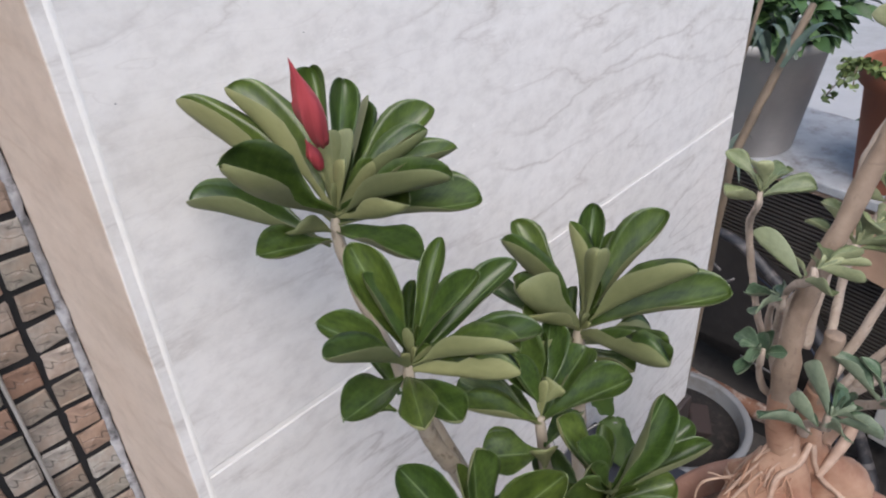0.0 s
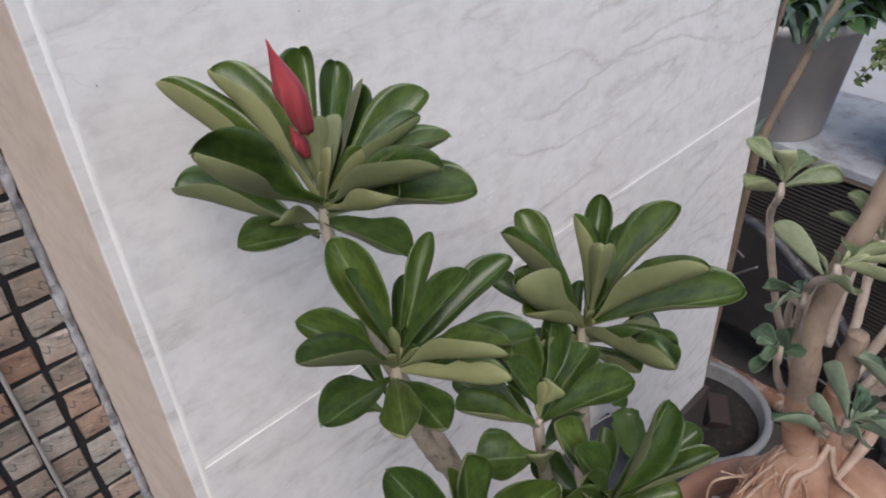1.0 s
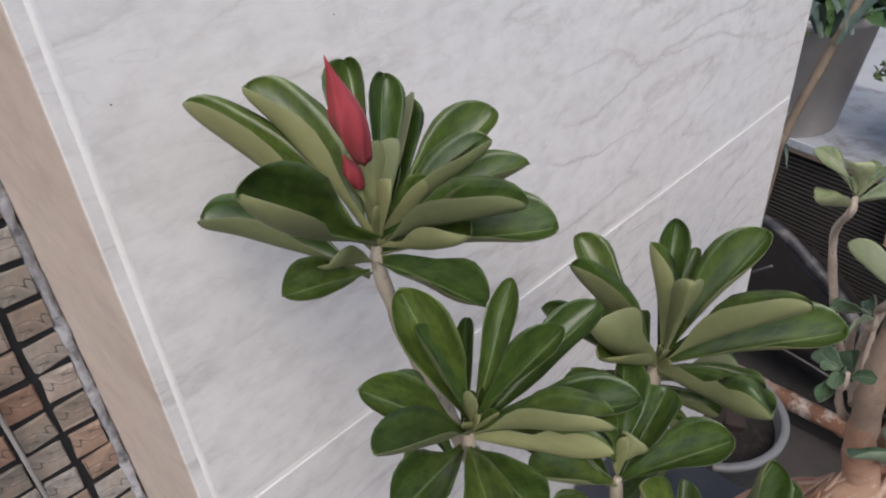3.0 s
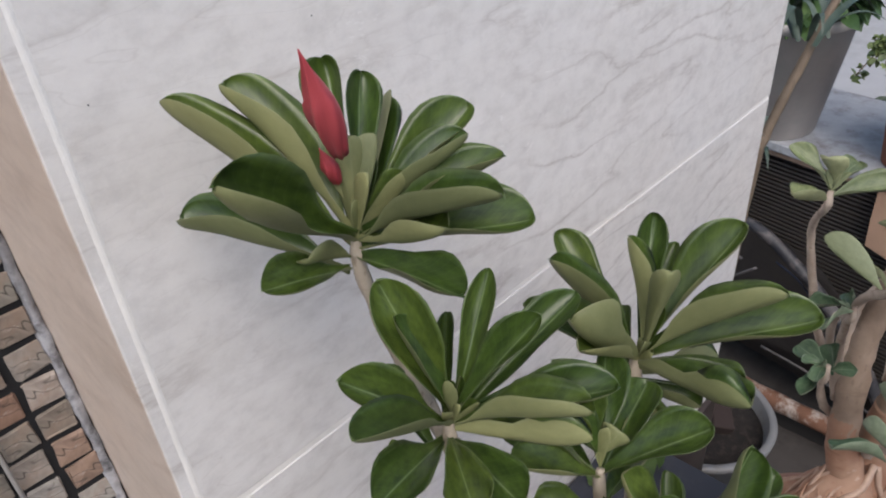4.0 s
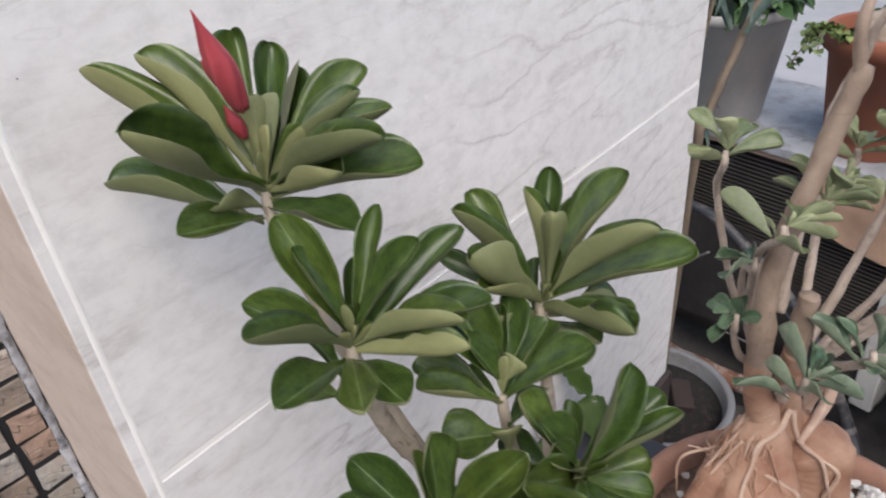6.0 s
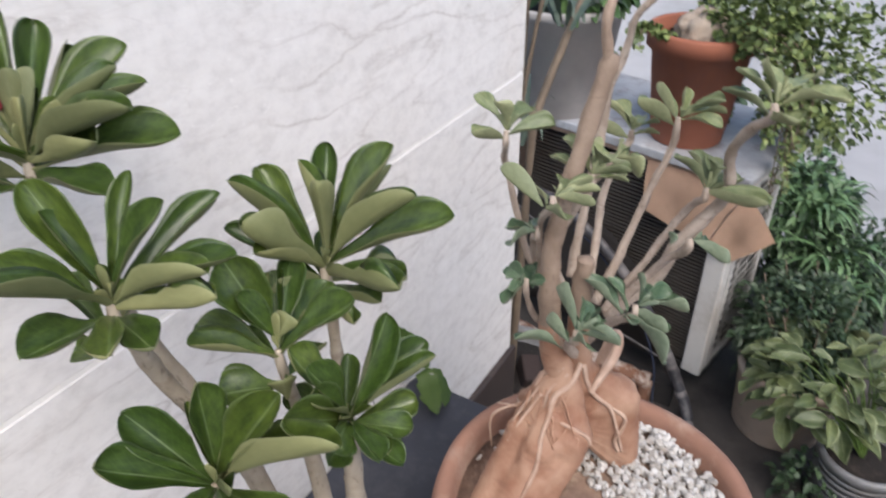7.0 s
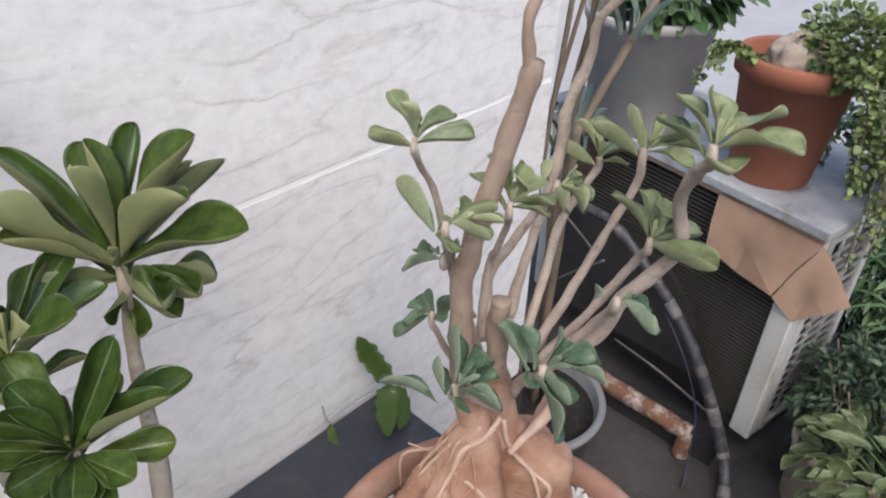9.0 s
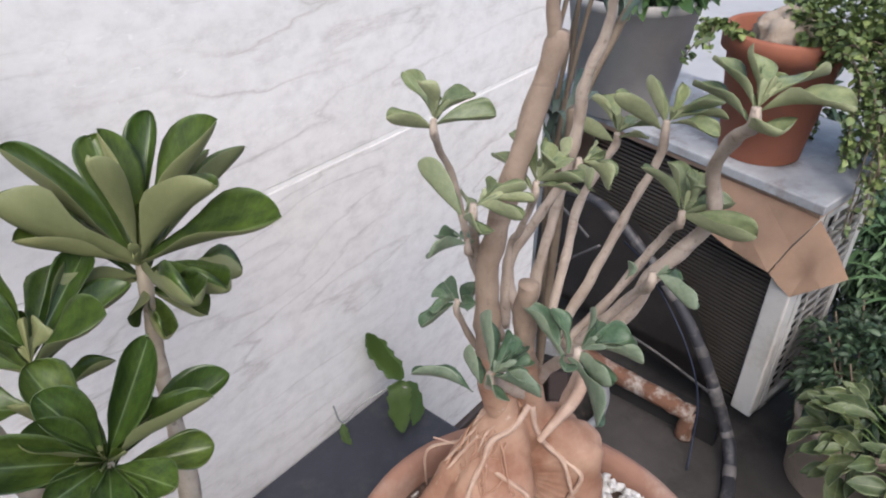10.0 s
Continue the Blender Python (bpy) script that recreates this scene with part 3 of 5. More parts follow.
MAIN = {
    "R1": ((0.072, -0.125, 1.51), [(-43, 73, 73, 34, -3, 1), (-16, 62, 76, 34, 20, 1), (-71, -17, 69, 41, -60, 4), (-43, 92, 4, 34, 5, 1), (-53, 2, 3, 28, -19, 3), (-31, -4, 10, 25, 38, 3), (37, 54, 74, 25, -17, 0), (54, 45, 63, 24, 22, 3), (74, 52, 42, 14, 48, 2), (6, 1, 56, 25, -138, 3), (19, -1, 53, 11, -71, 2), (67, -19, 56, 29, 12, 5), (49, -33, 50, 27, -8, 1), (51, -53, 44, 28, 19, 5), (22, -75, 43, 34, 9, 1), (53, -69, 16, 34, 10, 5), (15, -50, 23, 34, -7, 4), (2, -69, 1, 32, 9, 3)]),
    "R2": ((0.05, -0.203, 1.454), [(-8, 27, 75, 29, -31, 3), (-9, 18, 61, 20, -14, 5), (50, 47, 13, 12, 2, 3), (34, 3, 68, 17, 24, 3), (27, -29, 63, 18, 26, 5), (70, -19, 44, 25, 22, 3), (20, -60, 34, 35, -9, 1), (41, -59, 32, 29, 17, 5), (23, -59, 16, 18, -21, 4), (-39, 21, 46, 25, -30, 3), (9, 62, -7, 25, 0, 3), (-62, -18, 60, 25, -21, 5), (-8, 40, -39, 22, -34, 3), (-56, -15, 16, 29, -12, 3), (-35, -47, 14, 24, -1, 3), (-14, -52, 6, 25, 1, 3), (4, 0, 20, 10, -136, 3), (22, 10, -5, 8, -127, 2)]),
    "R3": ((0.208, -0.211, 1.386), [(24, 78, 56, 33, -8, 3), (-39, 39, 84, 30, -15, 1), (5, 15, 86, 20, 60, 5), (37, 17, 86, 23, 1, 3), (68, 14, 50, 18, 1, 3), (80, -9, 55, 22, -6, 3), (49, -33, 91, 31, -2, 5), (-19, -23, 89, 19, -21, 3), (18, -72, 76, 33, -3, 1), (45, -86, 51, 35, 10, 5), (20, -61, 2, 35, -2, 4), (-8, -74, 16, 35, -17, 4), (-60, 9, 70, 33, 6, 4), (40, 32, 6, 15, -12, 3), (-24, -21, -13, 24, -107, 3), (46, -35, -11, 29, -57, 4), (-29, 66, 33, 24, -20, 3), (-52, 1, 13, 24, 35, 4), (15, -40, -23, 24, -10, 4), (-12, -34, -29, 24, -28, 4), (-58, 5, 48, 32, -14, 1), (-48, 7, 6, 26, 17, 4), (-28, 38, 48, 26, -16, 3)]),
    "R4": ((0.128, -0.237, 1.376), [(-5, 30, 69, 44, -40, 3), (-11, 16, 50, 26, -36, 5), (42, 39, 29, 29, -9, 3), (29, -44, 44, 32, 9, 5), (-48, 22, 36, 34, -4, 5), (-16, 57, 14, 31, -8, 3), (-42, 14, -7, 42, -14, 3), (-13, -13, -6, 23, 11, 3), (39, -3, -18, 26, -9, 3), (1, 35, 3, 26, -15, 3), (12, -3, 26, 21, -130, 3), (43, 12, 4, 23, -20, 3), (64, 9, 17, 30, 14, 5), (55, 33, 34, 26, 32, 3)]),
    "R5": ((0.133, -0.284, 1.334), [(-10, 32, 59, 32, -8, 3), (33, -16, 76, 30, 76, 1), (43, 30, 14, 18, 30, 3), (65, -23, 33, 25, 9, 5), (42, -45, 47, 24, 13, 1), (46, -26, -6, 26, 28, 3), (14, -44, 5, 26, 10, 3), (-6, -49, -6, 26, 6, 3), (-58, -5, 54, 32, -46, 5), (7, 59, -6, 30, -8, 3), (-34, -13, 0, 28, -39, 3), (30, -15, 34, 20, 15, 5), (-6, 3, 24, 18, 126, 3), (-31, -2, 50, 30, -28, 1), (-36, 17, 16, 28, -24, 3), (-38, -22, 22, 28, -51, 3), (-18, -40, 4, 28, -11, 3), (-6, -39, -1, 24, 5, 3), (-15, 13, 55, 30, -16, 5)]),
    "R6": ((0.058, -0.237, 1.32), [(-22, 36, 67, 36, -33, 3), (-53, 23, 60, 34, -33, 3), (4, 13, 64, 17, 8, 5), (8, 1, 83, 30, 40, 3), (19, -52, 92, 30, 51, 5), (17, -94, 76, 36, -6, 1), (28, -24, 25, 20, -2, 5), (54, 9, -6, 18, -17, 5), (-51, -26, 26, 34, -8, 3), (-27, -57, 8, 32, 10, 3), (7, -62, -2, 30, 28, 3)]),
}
BONSAI = {
    "B1": ((0.444, -0.242, 1.410), [(-34, 18, 11, 20), (9, 40, 29, 14), (-9, 5, 35, 22), (41, -5, 14, 20), (33, -35, 7, 22), (8, 3, 19, 10)]),
    "B2": ((0.475, -0.319, 1.369), [(2, 45, 12, 18), (20, 38, 28, 16), (-2, -4, 32, 26), (39, -3, 11, 20), (12, -35, 12, 26), (4, -36, 4, 16), (32, 12, 23, 16)]),
    "B2b": ((0.547, -0.315, 1.360), [(-6, -35, -9, 26), (37, 3, 0, 18), (12, -31, -8, 22), (22, 30, 5, 14), (-18, -23, -10, 24), (34, -6, -12, 20)]),
    "B3": ((0.413, -0.306, 1.372), [(1, 54, 20, 16), (20, 27, -7, 14), (37, 7, 4, 16), (30, -26, 15, 18), (29, -34, 6, 14), (10, -37, 1, 18), (-17, -22, -5, 26), (34, 9, -8, 14)]),
    "B4": ((0.437, -0.283, 1.320), [(-36, 11, -1, 24), (4, 35, -10, 14), (33, 12, -7, 12)]),
    "B5": ((0.430, -0.278, 1.259), [(-39, 7, -5, 14), (-29, 1, 6, 16), (-11, 19, 7, 14), (19, 31, -3, 18), (36, 9, -2, 18), (-3, -22, 13, 14)]),
    "B6": ((0.376, -0.354, 1.261), [(-40, 43, 6, 28), (14, 35, -4, 20), (34, 35, 21, 26), (39, 7, 11, 20), (41, -4, 4, 18), (7, -41, 1, 26), (-17, -19, 4, 24), (3, -29, 11, 18), (39, -11, -5, 16)]),
    "B7": ((0.446, -0.387, 1.257), [(11, 56, 11, 20), (19, 36, 13, 16), (44, -25, -1, 24), (21, -47, 0, 26), (-10, -37, -7, 24), (-38, -44, -23, 28), (-27, -6, 2, 18), (37, 11, 15, 16), (39, 1, 5, 14)]),
    "B8": ((0.624, -0.310, 1.355), [(-15, 34, 11, 16), (15, 39, 24, 14), (22, 28, 27, 16), (37, 0, 7, 14), (-2, -32, 8, 16), (19, -26, 12, 14)]),
    "B9": ((0.604, -0.363, 1.389), [(-30, 37, 26, 22), (21, 33, 28, 14), (10, -41, 28, 26), (21, -43, 10, 22), (1, -45, 2, 18), (26, 3, 28, 12)]),
    "B10": ((0.493, -0.460, 1.462), [(6, 44, 6, 24), (16, 38, 22, 22), (25, 19, 28, 28), (35, 5, 15, 16), (40, -26, 20, 24), (0, -53, 16, 30), (-17, -22, 0, 30)]),
    "B11": ((0.534, -0.415, 1.353), [(-15, 32, 36, 22), (29, 25, 26, 22), (35, 6, 21, 16), (36, -26, 4, 18), (-3, -58, 4, 20), (0, -13, 29, 16), (-1, 2, 35, 18)]),
    "B12": ((0.494, -0.416, 1.317), [(-3, 18, 8, 16), (31, -14, -15, 14), (-8, -41, -6, 18)]),
    "B13": ((0.514, -0.314, 1.545), [(15, -19, 14, 22), (11, 40, 10, 20), (7, -42, 5, 22), (32, 19, 17, 20)]),
    "B14": ((0.589, -0.327, 1.528), [(3, -52, -5, 26), (45, -31, 8, 24), (-12, 23, 9, 22), (-25, 40, 4, 18), (36, 5, 22, 24), (-16, -2, 32, 20)]),
}

rose = thing("desert_rose", "desert rose with glossy dark green leaves and a red bud", "plant", (0.15, -0.25, 0.90))
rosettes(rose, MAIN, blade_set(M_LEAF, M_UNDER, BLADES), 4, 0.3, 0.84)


def branch(plant, pts, material, sides=10, label=""):
    return under(part("branch", tube(pts, sides, 9, rough=0.36), material, plant, label), plant)


H = {k: Vector(v[0]) for k, v in {**MAIN, **BONSAI}.items()}


def stem_to(plant, key, pts, r_end, material, slim=0.62):
    """A branch through points of (x, y, z, radius) that ends in the heart of a rosette."""
    e = H[key]
    twig = branch(plant, [*[(x, y, z, r * slim) for x, y, z, r in pts], (e.x, e.y, e.z - 0.009, r_end * 0.8), (e.x, e.y, e.z + 0.004, r_end * 0.5)], material)
    for leaf in LEAVES[key]:
        leaf.parent = twig
        leaf.matrix_parent_inverse = Matrix()


stem_to(rose, "R1", [(0.138, -0.248, 0.95, 0.013), (0.112, -0.203, 1.25, 0.0095), (0.090, -0.155, 1.385, 0.0068), (0.079, -0.128, 1.46, 0.0054)], 0.0046, M_PALE_BARK, 0.8)
stem_to(rose, "R2", [(0.14, -0.25, 0.95, 0.013), (0.11, -0.205, 1.26, 0.0098), (0.075, -0.19, 1.37, 0.0076), (0.056, -0.20, 1.43, 0.006)], 0.005, M_PALE_BARK, 0.8)
stem_to(rose, "R3", [(0.15, -0.25, 0.95, 0.011), (0.185, -0.235, 1.20, 0.009), (0.198, -0.222, 1.33, 0.0058)], 0.0052, M_PALE_BARK, 0.8)
stem_to(rose, "R4", [(0.145, -0.255, 0.95, 0.011), (0.14, -0.24, 1.25, 0.008), (0.133, -0.237, 1.34, 0.0055)], 0.0045, M_PALE_BARK, 0.8)
stem_to(rose, "R5", [(0.15, -0.26, 0.95, 0.012), (0.142, -0.275, 1.22, 0.010), (0.136, -0.283, 1.31, 0.0065)], 0.005, M_PALE_BARK, 0.8)
stem_to(rose, "R6", [(0.14, -0.26, 0.95, 0.011), (0.10, -0.25, 1.22, 0.009), (0.066, -0.24, 1.29, 0.0065)], 0.005, M_PALE_BARK, 0.8)
branch(rose, [(0.145, -0.25, 0.86, 0.05), (0.145, -0.25, 0.93, 0.055), (0.145, -0.25, 1.02, 0.040), (0.14, -0.245, 1.10, 0.022), (0.13, -0.23, 1.16, 0.010)], M_PALE_BARK, 14)


def bud(base, tip, r, name="flower_bud"):
    """A furled, slightly twisted spindle of petals on a green calyx."""
    a, b = Vector(base), Vector(tip)
    d = (b - a).normalized()
    u = d.orthogonal().normalized()
    v = d.cross(u)
    bm = bmesh.new()
    rings = []
    for i in range(15):
        t = i / 14
        rr = r * (0.35 + 1.0 * math.sin(math.pi * min(1, t * 0.8 + 0.16)) ** 1.5) * (1 - t ** 4 * 0.88)
        ring = []
        for k in range(20):
            w = 2 * math.pi * k / 20 + t * 1.7
            f = 1 + 0.6 * ((5 * (w - t * 1.2) / (2 * math.pi)) % 1 - 0.5)
            ring.append(bm.verts.new(a + (b - a) * t + (u * math.cos(w) + v * math.sin(w)) * rr * f))
        rings.append(ring)
    for p, q in zip(rings, rings[1:]):
        for k in range(20):
            bm.faces.new((p[k], p[(k + 1) % 20], q[(k + 1) % 20], q[k]))
    bm.faces.new(rings[0][::-1])
    bm.faces.new(rings[-1])
    return under(part(name, bm, M_PETAL, rose, "furled red flower bud"), rose)


bud((0.0655, -0.1332, 1.564), (0.0472, -0.1418, 1.6169), 0.0047)
bud((0.0692, -0.1228, 1.5453), (0.0617, -0.1232, 1.566), 0.0026)

rose_pot = part("plant_pot", lathe(pot_profile(0.13, 0.10, 0.16)), M_BUCKET)
rose_pot.location = (0.145, -0.25, 0.8465)
tagged(rose_pot, "round grey plastic plant pot under the desert rose", "plant pot")
soil = part("soil", lathe([(0, 0.02), (0.095, 0.02), (0.114, 0.125), (0.06, 0.132), (0, 0.135)]), M_SOIL, rose_pot, "dark soil")

# bonsai bowl
BOWL = Vector((0.415, -0.385, 0.8465))
bowl = part("bonsai_bowl", lathe([(0, 0), (0.125, 0), (0.130, 0.006), (0.150, 0.06), (0.172, 0.118), (0.184, 0.124), (0.1865, 0.140), (0.183, 0.152), (0.176, 0.155), (0.167, 0.152), (0.163, 0.142), (0.150, 0.09), (0, 0.085)], 64, 0.003), M_TERRA)
bowl.location = BOWL
tagged(bowl, "wide round weathered terracotta bowl on the table", "plant pot")
part("soil", lathe([(0, 0.10), (0.150, 0.10), (0.1615, 0.126), (0.10, 0.131), (0, 0.133)], 48, 0.004), M_BARKSOIL, bowl, "dry brown soil")


def pebble_bed(n, seed):
    rng = random.Random(seed)
    bm = bmesh.new()
    for _ in range(n):
        while True:
            x, y = rng.uniform(-0.158, 0.158), rng.uniform(-0.158, 0.158)
            if x * x + y * y < 0.155 ** 2 and (x - 0.9 * y > 0.02 or (x < -0.07 and y < 0.06) or rng.random() < 0.03):
                break
        r = rng.uniform(0.0036, 0.0070)
        m = Matrix.Translation(BOWL + Vector((x, y, 0.133 + rng.uniform(0, 0.007)))) @ Euler((rng.uniform(0, 6), rng.uniform(0, 6), rng.uniform(0, 6))).to_matrix().to_4x4() @ Matrix.Diagonal((r * rng.uniform(0.8, 1.3), r * rng.uniform(0.7, 1.0), r * rng.uniform(0.5, 0.8), 1))
        vs = bmesh.ops.create_icosphere(bm, subdivisions=1, radius=1.0, matrix=m)["verts"]
        for v in vs:
            v.co += Vector((rng.uniform(-1, 1), rng.uniform(-1, 1), rng.uniform(-1, 1))) * r * 0.17
    return bm


tagged(part("pebbles", pebble_bed(1700, 5), M_PEBBLE, smooth=False), "loose white pebbles in the terracotta bowl", "pebbles", kind="stuff")

rr = random.Random(15)
bm = bmesh.new()
for _ in range(46):
    a, q = rr.uniform(1.7, 3.9), rr.uniform(0.07, 0.145)
    p = BOWL + Vector((q * math.cos(a), q * math.sin(a), 0.137))
    d = Vector((rr.uniform(-1, 1), rr.uniform(-1, 1), 0)) * 0.016
    tube([(*(p - d), 0.0009), (*(p + Vector((rr.uniform(-1, 1), rr.uniform(-1, 1), 1)) * 0.006), 0.0011), (*(p + d), 0.0007)], 5, 3, bm)
tagged(part("dry_rootlets", bm, M_ROOT), "dry broken rootlets on the bowl's soil", "rootlets", kind="stuff")

bonsai = thing("bonsai_desert_rose", "desert rose bonsai with a swollen tan caudex and bare branches", "plant", (0.45, -0.35, 0.98))
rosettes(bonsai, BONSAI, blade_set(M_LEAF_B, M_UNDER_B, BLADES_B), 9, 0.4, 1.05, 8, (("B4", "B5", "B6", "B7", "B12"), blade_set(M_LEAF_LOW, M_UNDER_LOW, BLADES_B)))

LOBES = [  # swollen roots: from, to, with radii
    ((0.460, -0.312, 1.150), (0.458, -0.316, 1.100), 0.013, 0.021),
    ((0.486, -0.326, 1.145), (0.486, -0.330, 1.100), 0.013, 0.021),
    ((0.456, -0.310, 1.110), (0.422, -0.294, 1.055), 0.020, 0.022),
    ((0.422, -0.294, 1.055), (0.360, -0.275, 0.980), 0.022, 0.022),
    ((0.456, -0.318, 1.112), (0.412, -0.318, 1.050), 0.018, 0.026),
    ((0.412, -0.318, 1.050), (0.346, -0.296, 0.972), 0.025, 0.022),
    ((0.460, -0.326, 1.112), (0.436, -0.343, 1.060), 0.015, 0.025),
    ((0.436, -0.343, 1.060), (0.376, -0.322, 0.972), 0.025, 0.022),
    ((0.424, -0.331, 1.052), (0.358, -0.308, 0.972), 0.026, 0.024),
    ((0.493, -0.334, 1.112), (0.511, -0.366, 1.070), 0.014, 0.028),
    ((0.513, -0.367, 1.070), (0.506, -0.389, 0.980), 0.029, 0.022),
    ((0.492, -0.326, 1.105), (0.532, -0.332, 1.066), 0.017, 0.021),
    ((0.532, -0.332, 1.066), (0.540, -0.350, 0.980), 0.021, 0.018),
    ((0.468, -0.312, 1.100), (0.474, -0.278, 1.040), 0.020, 0.022),
    ((0.474, -0.318, 1.078), (0.470, -0.325, 0.980), 0.016, 0.028),
]


def caudex_distance(p):
    """Distance to the swollen roots, melted into one body."""
    total = 0.0
    for a, b, r0, r1 in LOBES:
        a, b = Vector(a), Vector(b)
        t = max(0.0, min(1.0, (p - a).dot(b - a) / (b - a).length_squared))
        total += math.exp(-((p - a - (b - a) * t).length - (r0 + (r1 - r0) * t) * 0.97 + 0.0006) / 0.0011)
    return -0.0011 * math.log(max(total, 1e-300))


CAUDEX_HEART = Vector((0.464, -0.326, 1.045))


def caudex_skin(d):
    """The outermost crossing of the body's skin along a way from its heart."""
    s = 0.20
    while s > 0.01:
        far = caudex_distance(CAUDEX_HEART + d * s)
        if far <= 0:
            break
        s -= max(0.0008, 0.7 * far)
    return CAUDEX_HEART + d * s


def caudex_mesh():
    bm = bmesh.new()
    bmesh.ops.create_icosphere(bm, subdivisions=6, radius=1.0)
    for v in bm.verts:
        d = v.co.normalized()
        p = caudex_skin(d)
        v.co = p + d * 0.0045 * noise.noise(p * 34) + d * 0.0026 * noise.noise(Vector((p.x * 75 + p.z * 40, p.y * 75, p.z * 14))) + d * 0.0008 * noise.noise(p * 260)
    bmesh.ops.smooth_vert(bm, verts=bm.verts, factor=0.25, use_axis_x=True, use_axis_y=True, use_axis_z=True)
    return bm


under(part("caudex", caudex_mesh(), M_CAUDEX, bonsai, "swollen smooth orange-tan caudex"), bonsai)


# thin roots that creep over the caudex, then some that arch free of it
for pts in (
    [(0.4744, -0.3328, 1.1452, 0.0036), (0.4517, -0.3311, 1.1254, 0.0035), (0.4340, -0.3199, 1.1129, 0.0033), (0.4216, -0.3205, 1.0944, 0.0032), (0.4091, -0.3206, 1.0754, 0.0031), (0.4008, -0.3228, 1.0644, 0.0029), (0.3947, -0.3246, 1.0506, 0.0028), (0.384, -0.322, 1.033, 0.0026), (0.371, -0.317, 1.012, 0.0022)],
    [(0.4206, -0.3219, 1.0931, 0.0028), (0.4228, -0.3378, 1.0887, 0.0027), (0.4260, -0.3551, 1.0820, 0.0025), (0.4275, -0.3679, 1.0762, 0.0024), (0.4276, -0.3752, 1.0648, 0.0022)],
    [(0.4757, -0.3360, 1.1412, 0.0034), (0.4744, -0.3436, 1.1150, 0.0033), (0.4817, -0.3551, 1.0867, 0.0032), (0.4827, -0.3671, 1.0561, 0.0030), (0.4835, -0.3822, 1.0308, 0.0029), (0.4839, -0.3880, 1.0125, 0.0028)],
    [(0.4817, -0.3551, 1.0867, 0.0026), (0.4833, -0.3699, 1.0778, 0.0024), (0.4843, -0.3787, 1.0568, 0.0023), (0.4850, -0.3860, 1.0326, 0.0022), (0.4857, -0.3912, 1.0136, 0.0020)],
    [(0.4491, -0.3206, 1.1489, 0.0022), (0.4486, -0.2886, 1.1111, 0.0019), (0.4309, -0.2669, 1.0955, 0.0015), (0.4196, -0.2589, 1.0694, 0.0012)],
    [(0.4465, -0.3173, 1.1444, 0.0020), (0.4752, -0.2580, 1.0513, 0.0016), (0.4263, -0.2806, 1.0820, 0.0012)],
    [(0.4463, -0.3090, 1.1465, 0.0020), (0.4401, -0.2775, 1.1070, 0.0017), (0.4282, -0.2598, 1.0872, 0.0013), (0.4238, -0.2541, 1.0784, 0.0010)],
    [(0.4517, -0.3258, 1.1397, 0.0022), (0.4368, -0.3118, 1.1177, 0.0018), (0.4252, -0.3119, 1.0980, 0.0014)],
    [(0.4543, -0.3015, 1.1266, 0.0022), (0.4423, -0.2940, 1.1073, 0.0020), (0.4526, -0.2752, 1.0705, 0.0017), (0.4224, -0.2728, 1.0646, 0.0015)],
    [(0.4568, -0.2936, 1.1165, 0.0020), (0.4605, -0.2674, 1.0689, 0.0018), (0.4537, -0.2483, 1.0413, 0.0016), (0.4169, -0.2647, 1.0608, 0.0013)],
    [(0.455, -0.300, 1.105, 0.0024), (0.435, -0.265, 1.095, 0.002), (0.420, -0.250, 1.06, 0.0016), (0.415, -0.252, 1.01, 0.0012)],
    [(0.450, -0.310, 1.105, 0.0022), (0.425, -0.285, 1.09, 0.0018), (0.405, -0.272, 1.05, 0.0014), (0.402, -0.268, 1.0, 0.001)],
    [(0.440, -0.310, 1.095, 0.0024), (0.415, -0.290, 1.085, 0.002), (0.392, -0.278, 1.055, 0.0014)],
    [(0.515, -0.345, 1.115, 0.002), (0.545, -0.350, 1.10, 0.0016), (0.560, -0.362, 1.075, 0.0013), (0.552, -0.375, 1.04, 0.0012), (0.545, -0.385, 1.0, 0.001)],
    [(0.515, -0.345, 1.117, 0.0018), (0.540, -0.352, 1.09, 0.0014), (0.548, -0.366, 1.06, 0.001)],
):
    laid = []
    for x, y, z, r in pts:
        p = Vector((x, y, z))
        skin = caudex_skin((p - CAUDEX_HEART).normalized())
        # a root that creeps lies on the skin; one that arches stays free
        p = skin + (p - CAUDEX_HEART).normalized() * r * 0.35 if (p - skin).length < 0.030 else p
        laid.append((*p, r * 0.92))
    under(part("root", tube(laid, 7, 7, rough=0.45), M_ROOT, bonsai, "thin pale root"), bonsai)

rw = random.Random(28)
bm = bmesh.new()
for _ in range(22):
    a = rw.uniform(1.9, 3.5)
    start = Vector((0.470 + 0.026 * math.cos(a), -0.322 + 0.026 * math.sin(a), rw.uniform(1.085, 1.118)))
    way = Vector((math.cos(a + rw.uniform(-0.9, 0.9)), math.sin(a + rw.uniform(-0.9, 0.9)), -0.7)) * rw.uniform(0.015, 0.045)
    line = []
    for k in range(5):
        p = start + way * k / 4 + Vector((rw.uniform(-1, 1), rw.uniform(-1, 1), rw.uniform(-1, 1))) * 0.006
        d = (p - CAUDEX_HEART).normalized()
        line.append((*(caudex_skin(d) + d * rw.uniform(0.0, 0.003)), rw.uniform(0.0005, 0.0013)))
    tube(line, 5, 3, bm)
tagged(under(part("root_mat", bm, M_FIBRE, bonsai), bonsai), "rust-brown fibrous crown", kind="stuff")

